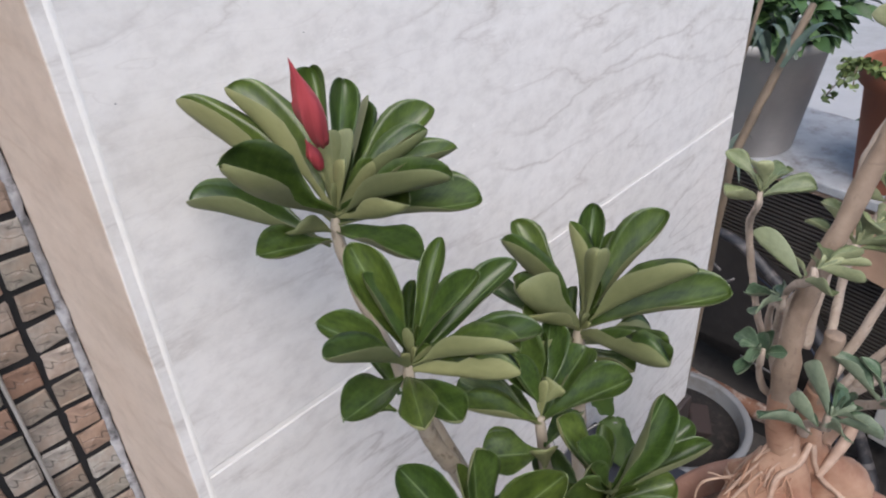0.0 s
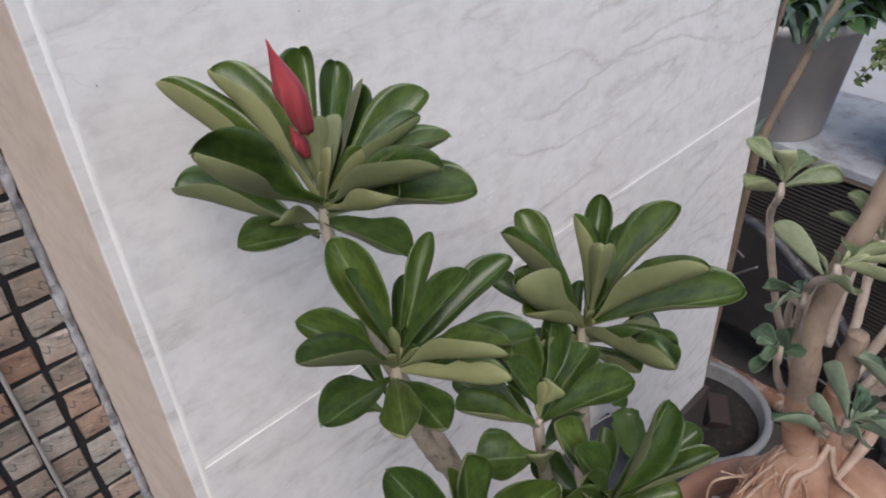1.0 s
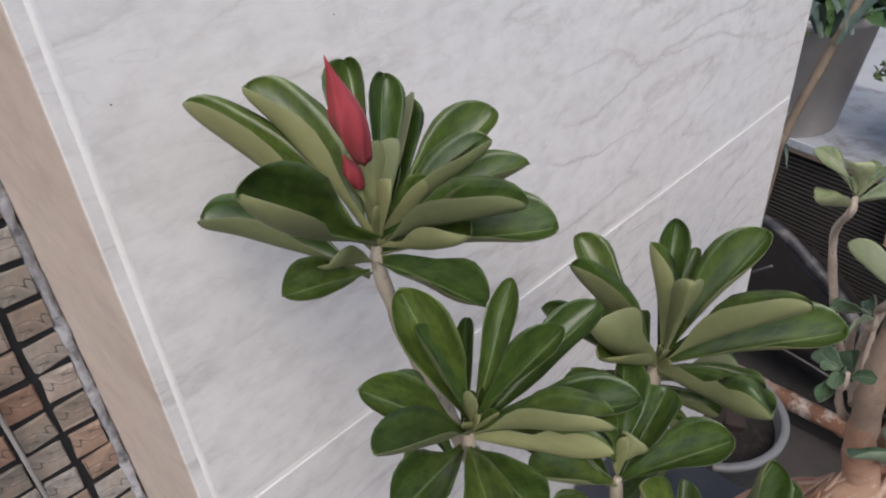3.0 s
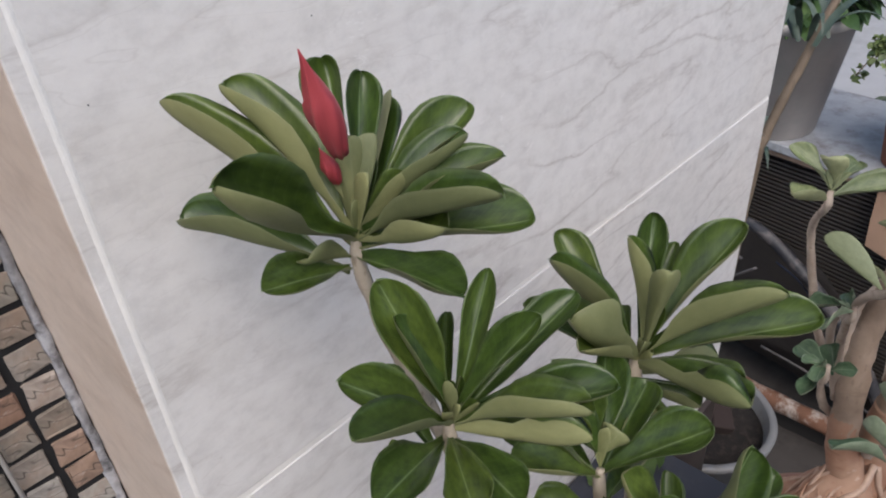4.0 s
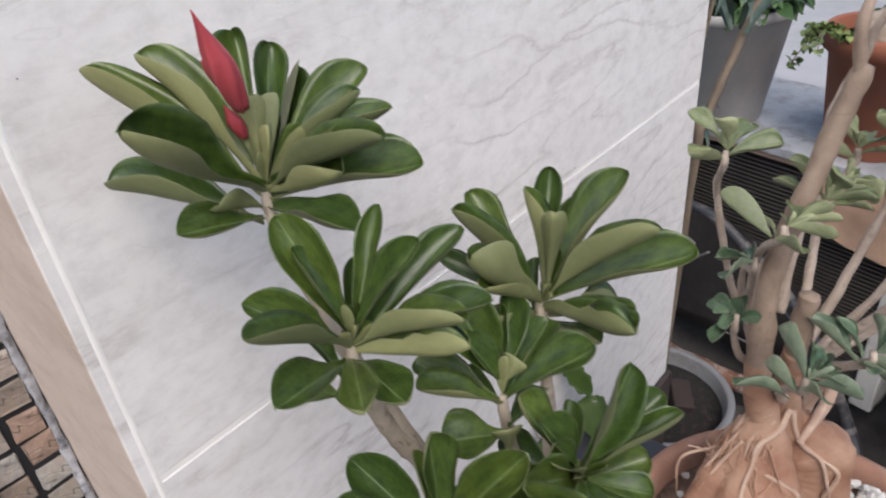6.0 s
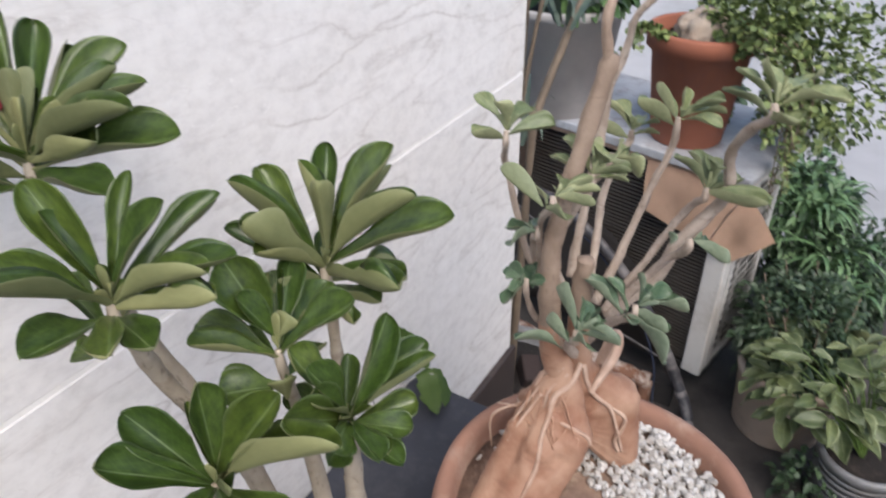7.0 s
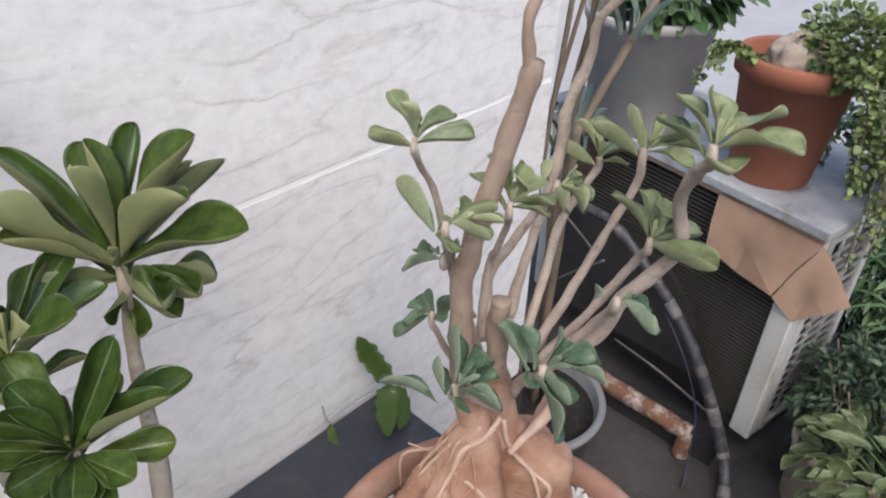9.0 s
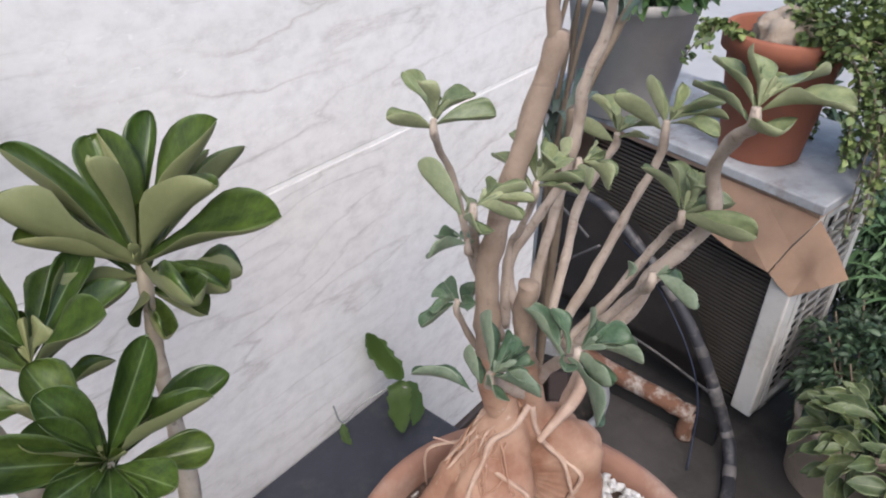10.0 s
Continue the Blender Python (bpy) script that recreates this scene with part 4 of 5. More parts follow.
BT = M_BARK
branch(bonsai, [(0.456, -0.308, 1.150, 0.0115), (0.450, -0.302, 1.19, 0.0116), (0.450, -0.296, 1.30, 0.0104), (0.470, -0.308, 1.40, 0.0088), (0.486, -0.320, 1.478, 0.0080), (0.488, -0.321, 1.486, 0.0055)], BT, 14, "thick tan trunk")
stem_to(bonsai, "B13", [(0.486, -0.320, 1.475, 0.0085), (0.482, -0.318, 1.495, 0.008), (0.486, -0.314, 1.52, 0.0075), (0.505, -0.314, 1.537, 0.006)], 0.0045, BT)
under(part("trunk_base", tube([(0.466, -0.320, 1.085, 0.013), (0.457, -0.310, 1.135, 0.0138), (0.4505, -0.3025, 1.175, 0.0127), (0.4490, -0.300, 1.208, 0.0110)], 16, 6, rough=0.2), M_CAUDEX, bonsai, "orange-tan foot of the trunk"), bonsai)
under(part("trunk_base", tube([(0.486, -0.328, 1.085, 0.013), (0.484, -0.323, 1.140, 0.0138), (0.470, -0.3245, 1.190, 0.0118), (0.4645, -0.326, 1.218, 0.0105)], 16, 6, rough=0.2), M_CAUDEX, bonsai, "orange-tan foot of the stub"), bonsai)
branch(bonsai, [(0.481, -0.3235, 1.155, 0.011), (0.465, -0.326, 1.215, 0.0105), (0.463, -0.327, 1.262, 0.0096), (0.463, -0.327, 1.276, 0.0100), (0.463, -0.327, 1.284, 0.0088)], BT, 14, "sawn-off stub")
stem_to(bonsai, "B1", [(0.504, -0.263, 1.206, 0.0080), (0.490, -0.247, 1.261, 0.0060), (0.485, -0.228, 1.339, 0.0055), (0.463, -0.232, 1.375, 0.0050)], 0.0043, M_TWIG)
stem_to(bonsai, "B2", [(0.499, -0.280, 1.190, 0.0100), (0.514, -0.272, 1.268, 0.0060), (0.503, -0.289, 1.301, 0.0055), (0.493, -0.305, 1.339, 0.0050)], 0.0043, M_TWIG)
stem_to(bonsai, "B2b", [(0.510, -0.293, 1.191, 0.0090), (0.516, -0.270, 1.246, 0.0090), (0.533, -0.283, 1.290, 0.0080), (0.545, -0.299, 1.329, 0.0070)], 0.0055, M_TWIG)
stem_to(bonsai, "B3", [(0.492, -0.283, 1.181, 0.0090), (0.471, -0.275, 1.259, 0.0060), (0.445, -0.283, 1.325, 0.0055)], 0.0047, M_TWIG)
stem_to(bonsai, "B4", [(0.492, -0.283, 1.181, 0.0090), (0.482, -0.265, 1.248, 0.0060), (0.463, -0.268, 1.292, 0.0050)], 0.0043, M_TWIG)
stem_to(bonsai, "B5", [(0.483, -0.295, 1.165, 0.0090), (0.457, -0.280, 1.195, 0.0060), (0.442, -0.275, 1.229, 0.0050)], 0.0043, M_TWIG)
stem_to(bonsai, "B6", [(0.478, -0.323, 1.145, 0.0110), (0.440, -0.327, 1.184, 0.0080), (0.407, -0.338, 1.223, 0.0060)], 0.0051, M_TWIG)
stem_to(bonsai, "B7", [(0.494, -0.327, 1.155, 0.0110), (0.471, -0.356, 1.207, 0.0080)], 0.0055, M_TWIG)
stem_to(bonsai, "B8", [(0.528, -0.314, 1.193, 0.0090), (0.567, -0.303, 1.251, 0.0075), (0.589, -0.298, 1.292, 0.0070), (0.610, -0.305, 1.327, 0.0060)], 0.0051, M_TWIG)
stem_to(bonsai, "B9", [(0.526, -0.324, 1.185, 0.0100), (0.557, -0.335, 1.238, 0.0080), (0.592, -0.348, 1.306, 0.0070), (0.606, -0.361, 1.354, 0.0060)], 0.0051, M_TWIG)
stem_to(bonsai, "B10", [(0.524, -0.340, 1.174, 0.0120), (0.545, -0.382, 1.231, 0.0120), (0.547, -0.400, 1.285, 0.0110), (0.552, -0.431, 1.342, 0.0100), (0.538, -0.430, 1.397, 0.0080), (0.517, -0.445, 1.432, 0.0080)], 0.0055, M_TWIG)
stem_to(bonsai, "B11", [(0.525, -0.335, 1.178, 0.0100), (0.544, -0.361, 1.232, 0.0075), (0.560, -0.386, 1.290, 0.0070), (0.552, -0.403, 1.326, 0.0060)], 0.0051, M_TWIG)
stem_to(bonsai, "B12", [(0.524, -0.340, 1.174, 0.0090), (0.529, -0.387, 1.260, 0.0070)], 0.0055, M_TWIG)
stem_to(bonsai, "B14", [(0.528, -0.291, 1.209, 0.0100), (0.560, -0.287, 1.280, 0.0080), (0.589, -0.287, 1.361, 0.0090), (0.592, -0.288, 1.411, 0.0085), (0.597, -0.301, 1.460, 0.0075), (0.590, -0.308, 1.492, 0.0060)], 0.0051, M_TWIG)
branch(bonsai, [(0.540, -0.336, 1.085, 0.0070), (0.547, -0.345, 1.128, 0.0070), (0.533, -0.355, 1.137, 0.0066), (0.518, -0.357, 1.127, 0.0062), (0.499, -0.355, 1.118, 0.0056), (0.483, -0.351, 1.110, 0.0048), (0.472, -0.348, 1.100, 0.0036)], M_ROOT, 9, "thick pale root")

# flat-stemmed cutting against the table's edge
cutting = thing("flat_cactus_cutting", "trailing cutting with flat notched yellow-green stems", "plant", (0.60, -0.03, 0.846))


def flat_stem(pts, w, turn=0.0):
    """A broad, thin, pointed stem with notched margins and a raised rib."""
    bm = bmesh.new()
    path = smooth_path([(*p, 0) for p in pts], 9)
    rows = []
    n = Matrix.Rotation(turn, 3, "Z") @ Vector((-0.5, -0.52, 0.7)).normalized()
    for i, q in enumerate(path):
        t = i / (len(path) - 1)
        body = min(1.0, t / 0.22 + 0.12) ** 0.7 * min(1.0, (1.02 - t) / 0.30) ** 0.75
        c = q.to_3d()
        s = n.cross(path[min(i + 1, len(path) - 1)].to_3d() - path[max(i - 1, 0)].to_3d()).normalized()
        row = []
        for k, v in enumerate((-1.0, -0.55, -0.08, 0.08, 0.55, 1.0)):
            ww = w * body * (1 + (0.16 * (1 - 2 * ((t * 4.5 + (0.4 if v > 0 else 0)) % 1)) if abs(v) == 1 else 0))
            row.append(bm.verts.new(c + s * ww * v + n * (0.0014 if abs(v) < 0.1 else 0.0028 * abs(v) * math.sin(9 * t + v))))
        rows.append(row)
    for a, b in zip(rows, rows[1:]):
        for k in range(5):
            bm.faces.new((a[k], a[k + 1], b[k + 1], b[k]))
    bmesh.ops.solidify(bm, geom=bm.faces[:], thickness=0.0016)
    return bm


for pts, w, turn in (([(0.594, -0.045, 0.899), (0.578, -0.024, 0.942), (0.561, -0.012, 0.991)], 0.015, 0.0), ([(0.597, -0.042, 0.893), (0.574, -0.057, 0.881), (0.543, -0.093, 0.864)], 0.017, -0.3), ([(0.603, -0.045, 0.888), (0.597, -0.070, 0.872), (0.562, -0.093, 0.862)], 0.013, 0.9)):
    under(part("leaf", flat_stem(pts, w, turn), M_CACTUS, cutting), cutting)
under(part("stalk", tube([(*p, 0.0012) for p in [(0.498, -0.0, 0.891), (0.5, -0.014, 0.865), (0.538, -0.015, 0.872), (0.58, -0.033, 0.886), (0.593, -0.055, 0.89)]], 6, 5), M_STRING, cutting, "thin pale stalk"), cutting)
under(part("leaf", flat_stem([(0.499, -0.015, 0.864), (0.491, -0.029, 0.851), (0.488, -0.043, 0.841)], 0.006), M_CACTUS, cutting), cutting)

# ---- outdoor cooling unit ----
UO, UU, UV_ = Vector((1.70, -0.336, 0)), Vector((0.203, 0.979, 0)), Vector((0.979, -0.203, 0))
UNIT_W, UNIT_D, UNIT_Z0, UNIT_Z1 = 0.92, 0.31, 0.10, 0.775


def in_unit(bm):
    """Lays a mesh drawn with x along the face, y into the depth and z up into the place of the unit."""
    m = Matrix((UU, UV_, Vector((0, 0, 1)))).transposed().to_4x4()
    m.translation = UO
    bmesh.ops.transform(bm, matrix=m, verts=bm.verts)
    bmesh.ops.recalc_face_normals(bm, faces=bm.faces)
    return bm


unit = thing("air_conditioner_unit", "old white outdoor air conditioner with a dark finned coil", "air conditioner", (1.95, 0.0, 0.0))


def unit_part(name, bm, mat, label="", parent=None):
    ob = part(name, in_unit(bm), mat, None, label, smooth=False)
    return under(ob, unit)


# near-black, so the shade between fins and side bars is in its colour
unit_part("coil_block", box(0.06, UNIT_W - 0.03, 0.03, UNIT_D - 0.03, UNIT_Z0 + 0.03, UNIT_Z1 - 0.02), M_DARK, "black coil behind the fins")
unit_part("corner_post", box(0.0, 0.062, 0.0, 0.05, UNIT_Z0, UNIT_Z1, 0.006), M_WHITE, "white enamelled corner post")
unit_part("corner_post", box(UNIT_W - 0.05, UNIT_W, 0.0, 0.05, UNIT_Z0, UNIT_Z1, 0.006), M_WHITE, "white enamelled corner post")
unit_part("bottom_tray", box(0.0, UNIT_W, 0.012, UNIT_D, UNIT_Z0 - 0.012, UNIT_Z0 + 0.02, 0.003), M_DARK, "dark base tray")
unit_part("back_panel", box(0.0, UNIT_W, UNIT_D - 0.012, UNIT_D, UNIT_Z0, UNIT_Z1), M_WHITE)
fin = in_unit(box(0.063, UNIT_W - 0.051, 0.012, 0.034, -0.0028, 0.0028))
fin_me = bpy.data.meshes.new("fin")
fin.to_mesh(fin_me)
fin.free()
fin_me.materials.append(M_FIN)
z = UNIT_Z0 + 0.035
while z < UNIT_Z1 - 0.02:
    ob = new("fin", fin_me)
    ob.location = (0, 0, z)
    under(ob, unit)
    z += 0.0128
# the pierced side: a frame with slanted bars over a dark recess
for y0, y1, z0, z1 in ((0.05, 0.075, UNIT_Z0, UNIT_Z1), (UNIT_D - 0.03, UNIT_D - 0.012, UNIT_Z0, UNIT_Z1), (0.075, UNIT_D - 0.03, UNIT_Z0, UNIT_Z0 + 0.03), (0.075, UNIT_D - 0.03, UNIT_Z1 - 0.03, UNIT_Z1)):
    unit_part("side_frame", box(0.0, 0.012, y0, y1, z0, z1), M_WHITE, "white side frame")
z = UNIT_Z0 + 0.05
while z < UNIT_Z1 - 0.05:
    bm = bmesh.new()
    q = [bm.verts.new(c) for c in ((0.002, 0.073, z), (0.002, UNIT_D - 0.028, z + 0.02), (0.002, UNIT_D - 0.028, z + 0.036), (0.002, 0.073, z + 0.016))]
    bmesh.ops.solidify(bm, geom=[bm.faces.new(q)], thickness=0.008)
    unit_part("grille_bar", bm, M_WHITE)
    z += 0.032
for k in range(2):
    y = 0.13 + k * 0.075
    unit_part("grille_bar", box(0.006, 0.011, y, y + 0.012, UNIT_Z0 + 0.03, UNIT_Z1 - 0.03), M_WHITE)

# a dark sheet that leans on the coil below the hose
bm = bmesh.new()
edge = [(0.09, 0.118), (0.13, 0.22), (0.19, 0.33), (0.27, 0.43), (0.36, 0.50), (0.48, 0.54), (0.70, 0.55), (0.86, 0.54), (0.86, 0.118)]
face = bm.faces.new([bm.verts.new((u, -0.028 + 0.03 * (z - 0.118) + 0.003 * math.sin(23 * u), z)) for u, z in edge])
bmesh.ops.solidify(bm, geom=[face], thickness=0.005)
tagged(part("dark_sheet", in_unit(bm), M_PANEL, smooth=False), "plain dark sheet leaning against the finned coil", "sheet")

cover = part("top_sheet", in_unit(box(-0.02, UNIT_W + 0.03, -0.025, UNIT_D + 0.15, 0.795, 0.822, 0.004)), M_TOP, smooth=False)
tagged(cover, "weathered grey stone sheet on the cooling unit", "sheet")


def folded_card(rows, thick=0.004):
    """A bent sheet from rows of points, given thickness."""
    bm = bmesh.new()
    grid = [[bm.verts.new(p) for p in r] for r in rows]
    for a, b in zip(grid, grid[1:]):
        for i in range(len(a) - 1):
            bm.faces.new((a[i], a[i + 1], b[i + 1], b[i]))
    bmesh.ops.solidify(bm, geom=bm.faces[:], thickness=thick)
    return bm


card = thing("cardboard_sheet", "torn brown cardboard folded over the cooling unit's edge", "cardboard", (1.8, -0.1, 0.776))
under(part("top_layer", in_unit(box(-0.008, 0.86, -0.008, 0.30, 0.776, 0.792)), M_CARD, smooth=False), card)
under(part("flap", folded_card([[(1.738, -0.062, 0.786), (1.712, -0.20, 0.784), (1.680, -0.345, 0.782)], [(1.722, -0.066, 0.712), (1.690, -0.18, 0.70), (1.672, -0.305, 0.695)], [(1.713, -0.073, 0.640), (1.69, -0.17, 0.617), (1.680, -0.272, 0.597)]]), M_CARD, card, "hanging flap"), card)
under(part("flap", folded_card([[(1.680, -0.347, 0.780), (1.690, -0.398, 0.715), (1.700, -0.442, 0.645)], [(1.672, -0.308, 0.693), (1.686, -0.355, 0.64), (1.698, -0.395, 0.597)], [(1.680, -0.275, 0.596), (1.692, -0.300, 0.566), (1.70, -0.334, 0.538)]]), M_CARD, card, "bent corner flap"), card)
under(part("flap", folded_card([[(1.792, 0.30, 0.785), (1.815, 0.42, 0.785)], [(1.765, 0.31, 0.70), (1.79, 0.42, 0.70)], [(1.74, 0.34, 0.64), (1.76, 0.42, 0.60)]]), M_CARD, card, "hanging flap"), card)

stand = thing("rusty_stand", "rusted steel stand with flaking white paint on the floor", "stand", (1.6, -0.05, 0.0))
under(part("bar", tube([(1.66, 0.30, 0.085, 0.026), (1.635, 0.08, 0.085, 0.027), (1.628, -0.10, 0.085, 0.027), (1.622, -0.205, 0.085, 0.026)], 12, 5, rough=0.25), M_RUST, stand), stand)
under(part("foot", tube([(1.622, -0.192, 0.085, 0.024), (1.612, -0.195, 0.05, 0.023), (1.608, -0.196, 0.0, 0.024)], 12, 5, rough=0.3), M_RUST, stand), stand)
# dark box that stands in for the shaded gap below the unit
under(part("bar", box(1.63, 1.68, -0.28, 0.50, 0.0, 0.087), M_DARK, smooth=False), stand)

hose = thing("lagged_hose", "black lagged hose hanging to the floor", "hose", (1.55, -0.3, 0.0))
HP = [(1.70, 0.40, 0.60, 0.0141), (1.64, 0.20, 0.645, 0.0150), (1.62, 0.05, 0.575, 0.0158), (1.62, -0.082, 0.455, 0.0158), (1.62, -0.165, 0.35, 0.0158), (1.62, -0.225, 0.25, 0.0167), (1.615, -0.29, 0.13, 0.0176), (1.59, -0.335, 0.06, 0.0176), (1.53, -0.365, 0.021, 0.0176), (1.40, -0.40, 0.020, 0.0176), (1.25, -0.42, 0.020, 0.0167)]
pipe = under(part("pipe", tube(HP, 12, 10, rough=0.12), M_HOSE, hose), hose)
hp = smooth_path(HP, 10)
rt = random.Random(61)
k = 14
while k < len(hp) - 8:
    k += rt.randrange(6, 15)
    q, q2 = hp[k], hp[min(len(hp) - 1, k + rt.randrange(2, 6))]
    part("tape_band", tube([(*q.to_3d(), q[3] + 0.0006), (*q.lerp(q2, 0.5).to_3d(), q[3] + 0.0012), (*q2.to_3d(), q[3] + 0.0006)], 12, 3, rough=0.12), M_TAPE, pipe, "worn grey tape")
cable = thing("blue_cable", "thin blue cable beside the hose", "cable", (1.6, -0.2, 0.0))
under(part("wire", tube([(1.69, 0.12, 0.52, 0.003), (1.64, 0.02, 0.50, 0.003), (1.60, -0.13, 0.36, 0.003), (1.592, -0.21, 0.20, 0.003), (1.57, -0.235, 0.06, 0.003), (1.50, -0.26, 0.004, 0.003)], 6, 8), M_BLUE, cable), cable)
for pts in ([(1.66, 0.42, 0.63, 0.004), (1.60, 0.27, 0.605, 0.004), (1.58, 0.18, 0.565, 0.004)], [(1.61, 0.33, 0.36, 0.004), (1.57, 0.20, 0.50, 0.004), (1.555, 0.13, 0.57, 0.004)], [(1.66, 0.10, 0.24, 0.004), (1.655, -0.06, 0.215, 0.004), (1.655, -0.24, 0.16, 0.004)]):
    w = thing("loose_wire", "thin grey wire in front of the coil", "wire", pts[0][:3])
    under(part("strand", tube(pts, 6, 8), M_TAPE, w), w)

# ---- pots ----
def pot(name, label, at, r_top, r_base, h, mat, fill=0.82, wall=0.012, lip=0.008, lip_h=0.03, wobble=0.0, soil_mat=None):
    ob = part(name, lathe(pot_profile(r_top, r_base, h, wall, lip, lip_h), 56, wobble), mat)
    ob.location = at
    tagged(ob, label, "plant pot")
    zi = h * fill
    rr = r_base - wall + (r_top - r_base) * fill - 0.001
    s = part("soil", lathe([(0, 0.02), (r_base - wall - 0.002, 0.02), (rr, zi - 0.004), (rr * 0.6, zi + 0.004), (0, zi + 0.006)], 40, 0.003), soil_mat or M_SOIL, ob, "dark soil")
    return ob


bucket = pot("bucket_pot", "pale grey plastic bucket pot with dark soil on the floor", (1.235, 0.105, 0), 0.195, 0.145, 0.31, M_BUCKET, 0.87, 0.018, 0.016, 0.022)
block = part("brown_block", box(-0.045, 0.045, -0.028, 0.028, 0.0, 0.085, 0.006), M_BRICK, smooth=False)
block.matrix_world = pose(1.27, 0.075, 0.235, 12, -14, 35)
tagged(block, "dark brown block pushed into the bucket's soil", "block")
canes = thing("cane_plant", "cane plant with thin brown stalks in the bucket", "plant", (1.24, 0.12, 0.2))
rc = random.Random(3)
for k in range(6):
    a, b = 1.17 + 0.028 * k, 0.10 + 0.018 * (k % 3)
    pts = [(a, b, 0.19, 0.007), (a + 0.03 + rc.uniform(-0.02, 0.02), b + 0.04, 0.55, 0.0065), (a + 0.07 + rc.uniform(-0.03, 0.03), b + 0.06, 0.95, 0.006), (a + 0.12 + rc.uniform(-0.04, 0.04), b + 0.05 + rc.uniform(-0.03, 0.03), 1.36, 0.005)]
    under(part("cane", tube(pts, 7, 5, rough=0.2), M_CANE, canes), canes)

under(part("cane", tube([(1.250, 0.110, 0.220, 0.0110), (1.221, 0.075, 1.013, 0.0100), (1.241, 0.075, 1.077, 0.0100), (1.336, 0.060, 1.213, 0.0090), (1.441, 0.045, 1.343, 0.0080)], 8, 6, rough=0.3), M_CANE, canes), canes)


def straps(n, at, length, width, seed, spread=0.7, lift=0.8):
    """Long arching strap leaves from one heart."""
    rng = random.Random(seed)
    bm = bmesh.new()
    for _ in range(n):
        a = rng.uniform(0, 2 * math.pi)
        d = Vector((math.cos(a), math.sin(a), 0)) * rng.uniform(0.35, 1) * spread
        ln, w = length * rng.uniform(0.6, 1.15), width * rng.uniform(0.7, 1.2)
        side = Vector((-math.sin(a), math.cos(a), 0))
        p0 = Vector(at) + Vector((rng.gauss(0, 0.02), rng.gauss(0, 0.02), 0))
        rows = []
        for i in range(9):
            t = i / 8
            c = p0 + d * ln * t + Vector((0, 0, lift * ln * (t - (0.55 + 0.35 * spread) * t * t)))
            ww = w * 0.5 * (1 - t ** 2.2) * min(1, 0.5 + 2 * t) + 0.0006
            rows.append([bm.verts.new(c - side * ww + Vector((0, 0, ww * 0.4))), bm.verts.new(c), bm.verts.new(c + side * ww + Vector((0, 0, ww * 0.4)))])
        for p, q in zip(rows, rows[1:]):
            bm.faces.new((p[0], p[1], q[1], q[0]))
            bm.faces.new((p[1], p[2], q[2], q[1]))
    return bm


under(part("foliage", straps(12, (1.33, 0.17, 0.95), 0.38, 0.022, 12, 0.6, 1.0), M_SWORD, canes, "bluish arching strap leaves"), canes)

under(part("foliage", straps(9, (1.36, 0.062, 1.24), 0.26, 0.017, 21, 0.8, 0.8), M_SWORD, canes, "bluish arching strap leaves"), canes)

grey = pot("grey_planter", "large tapered grey plastic planter on the stone sheet", (1.91, 0.30, 0.8225), 0.185, 0.135, 0.33, M_GREYPOT, 0.85, 0.008, 0.003, 0.03)
grey_plant = thing("broad_leaf_plant", "leafy plant with bright and bluish leaves in the grey planter", "plant", (1.91, 0.30, 1.11))
under(part("foliage", straps(26, (1.90, 0.30, 1.11), 0.36, 0.024, 5, 0.6, 1.0), M_SWORD, grey_plant, "bluish strap leaves"), grey_plant)
under(part("foliage", sprays(420, 0.055, 0.4, 6, 0.6, 0.3, where=dome(1.93, 0.24, 1.20, 0.20, 0.17, 0.16)), M_BRIGHT, grey_plant, "bright green leaves"), grey_plant)

tpot = pot("terracotta_pot", "orange terracotta pot on the stone sheet", (1.865, -0.125, 0.8225), 0.150, 0.100, 0.315, M_ORANGE, 0.88, 0.014, 0.012, 0.05)
jade = thing("trailing_jade_plant", "trailing jade plant with tiny round leaves over the pot's rim", "plant", (1.80, -0.165, 1.09))


def trails(n, at, r, drop, seed):
    """Places along stems that spill over a rim and hang."""
    rng0 = random.Random(seed)
    stems = []
    for _ in range(n):
        a = rng0.uniform(-2.6, 0.9)
        d = Vector((math.cos(a), math.sin(a), 0))
        fall = drop * rng0.uniform(0.4, 1.0) * (0.45 if d.x < -0.55 else 1.0)
        pts = [Vector(at) + d * r * 0.3, Vector(at) + d * r * 0.8 + Vector((0, 0, 0.05 * rng0.random() + 0.02)), Vector(at) + d * r * (1.15 + 0.2 * rng0.random()), Vector(at) + d * r * (1.25 + 0.3 * rng0.random()) - Vector((0, 0, fall * 0.5)), Vector(at) + d * r * (1.25 + 0.3 * rng0.random()) - Vector((0, 0, fall))]
        stems.append([q.to_3d() for q in smooth_path([(*p, 0) for p in pts], 8)])
    def pick(rng):
        s = rng.choice(stems)
        k = rng.randrange(len(s) - 1)
        v = Vector((rng.gauss(0, 1), rng.gauss(0, 1), rng.gauss(0, 1))).normalized()
        return s[k].lerp(s[k + 1], rng.random()) + v * 0.004, v
    return pick, stems


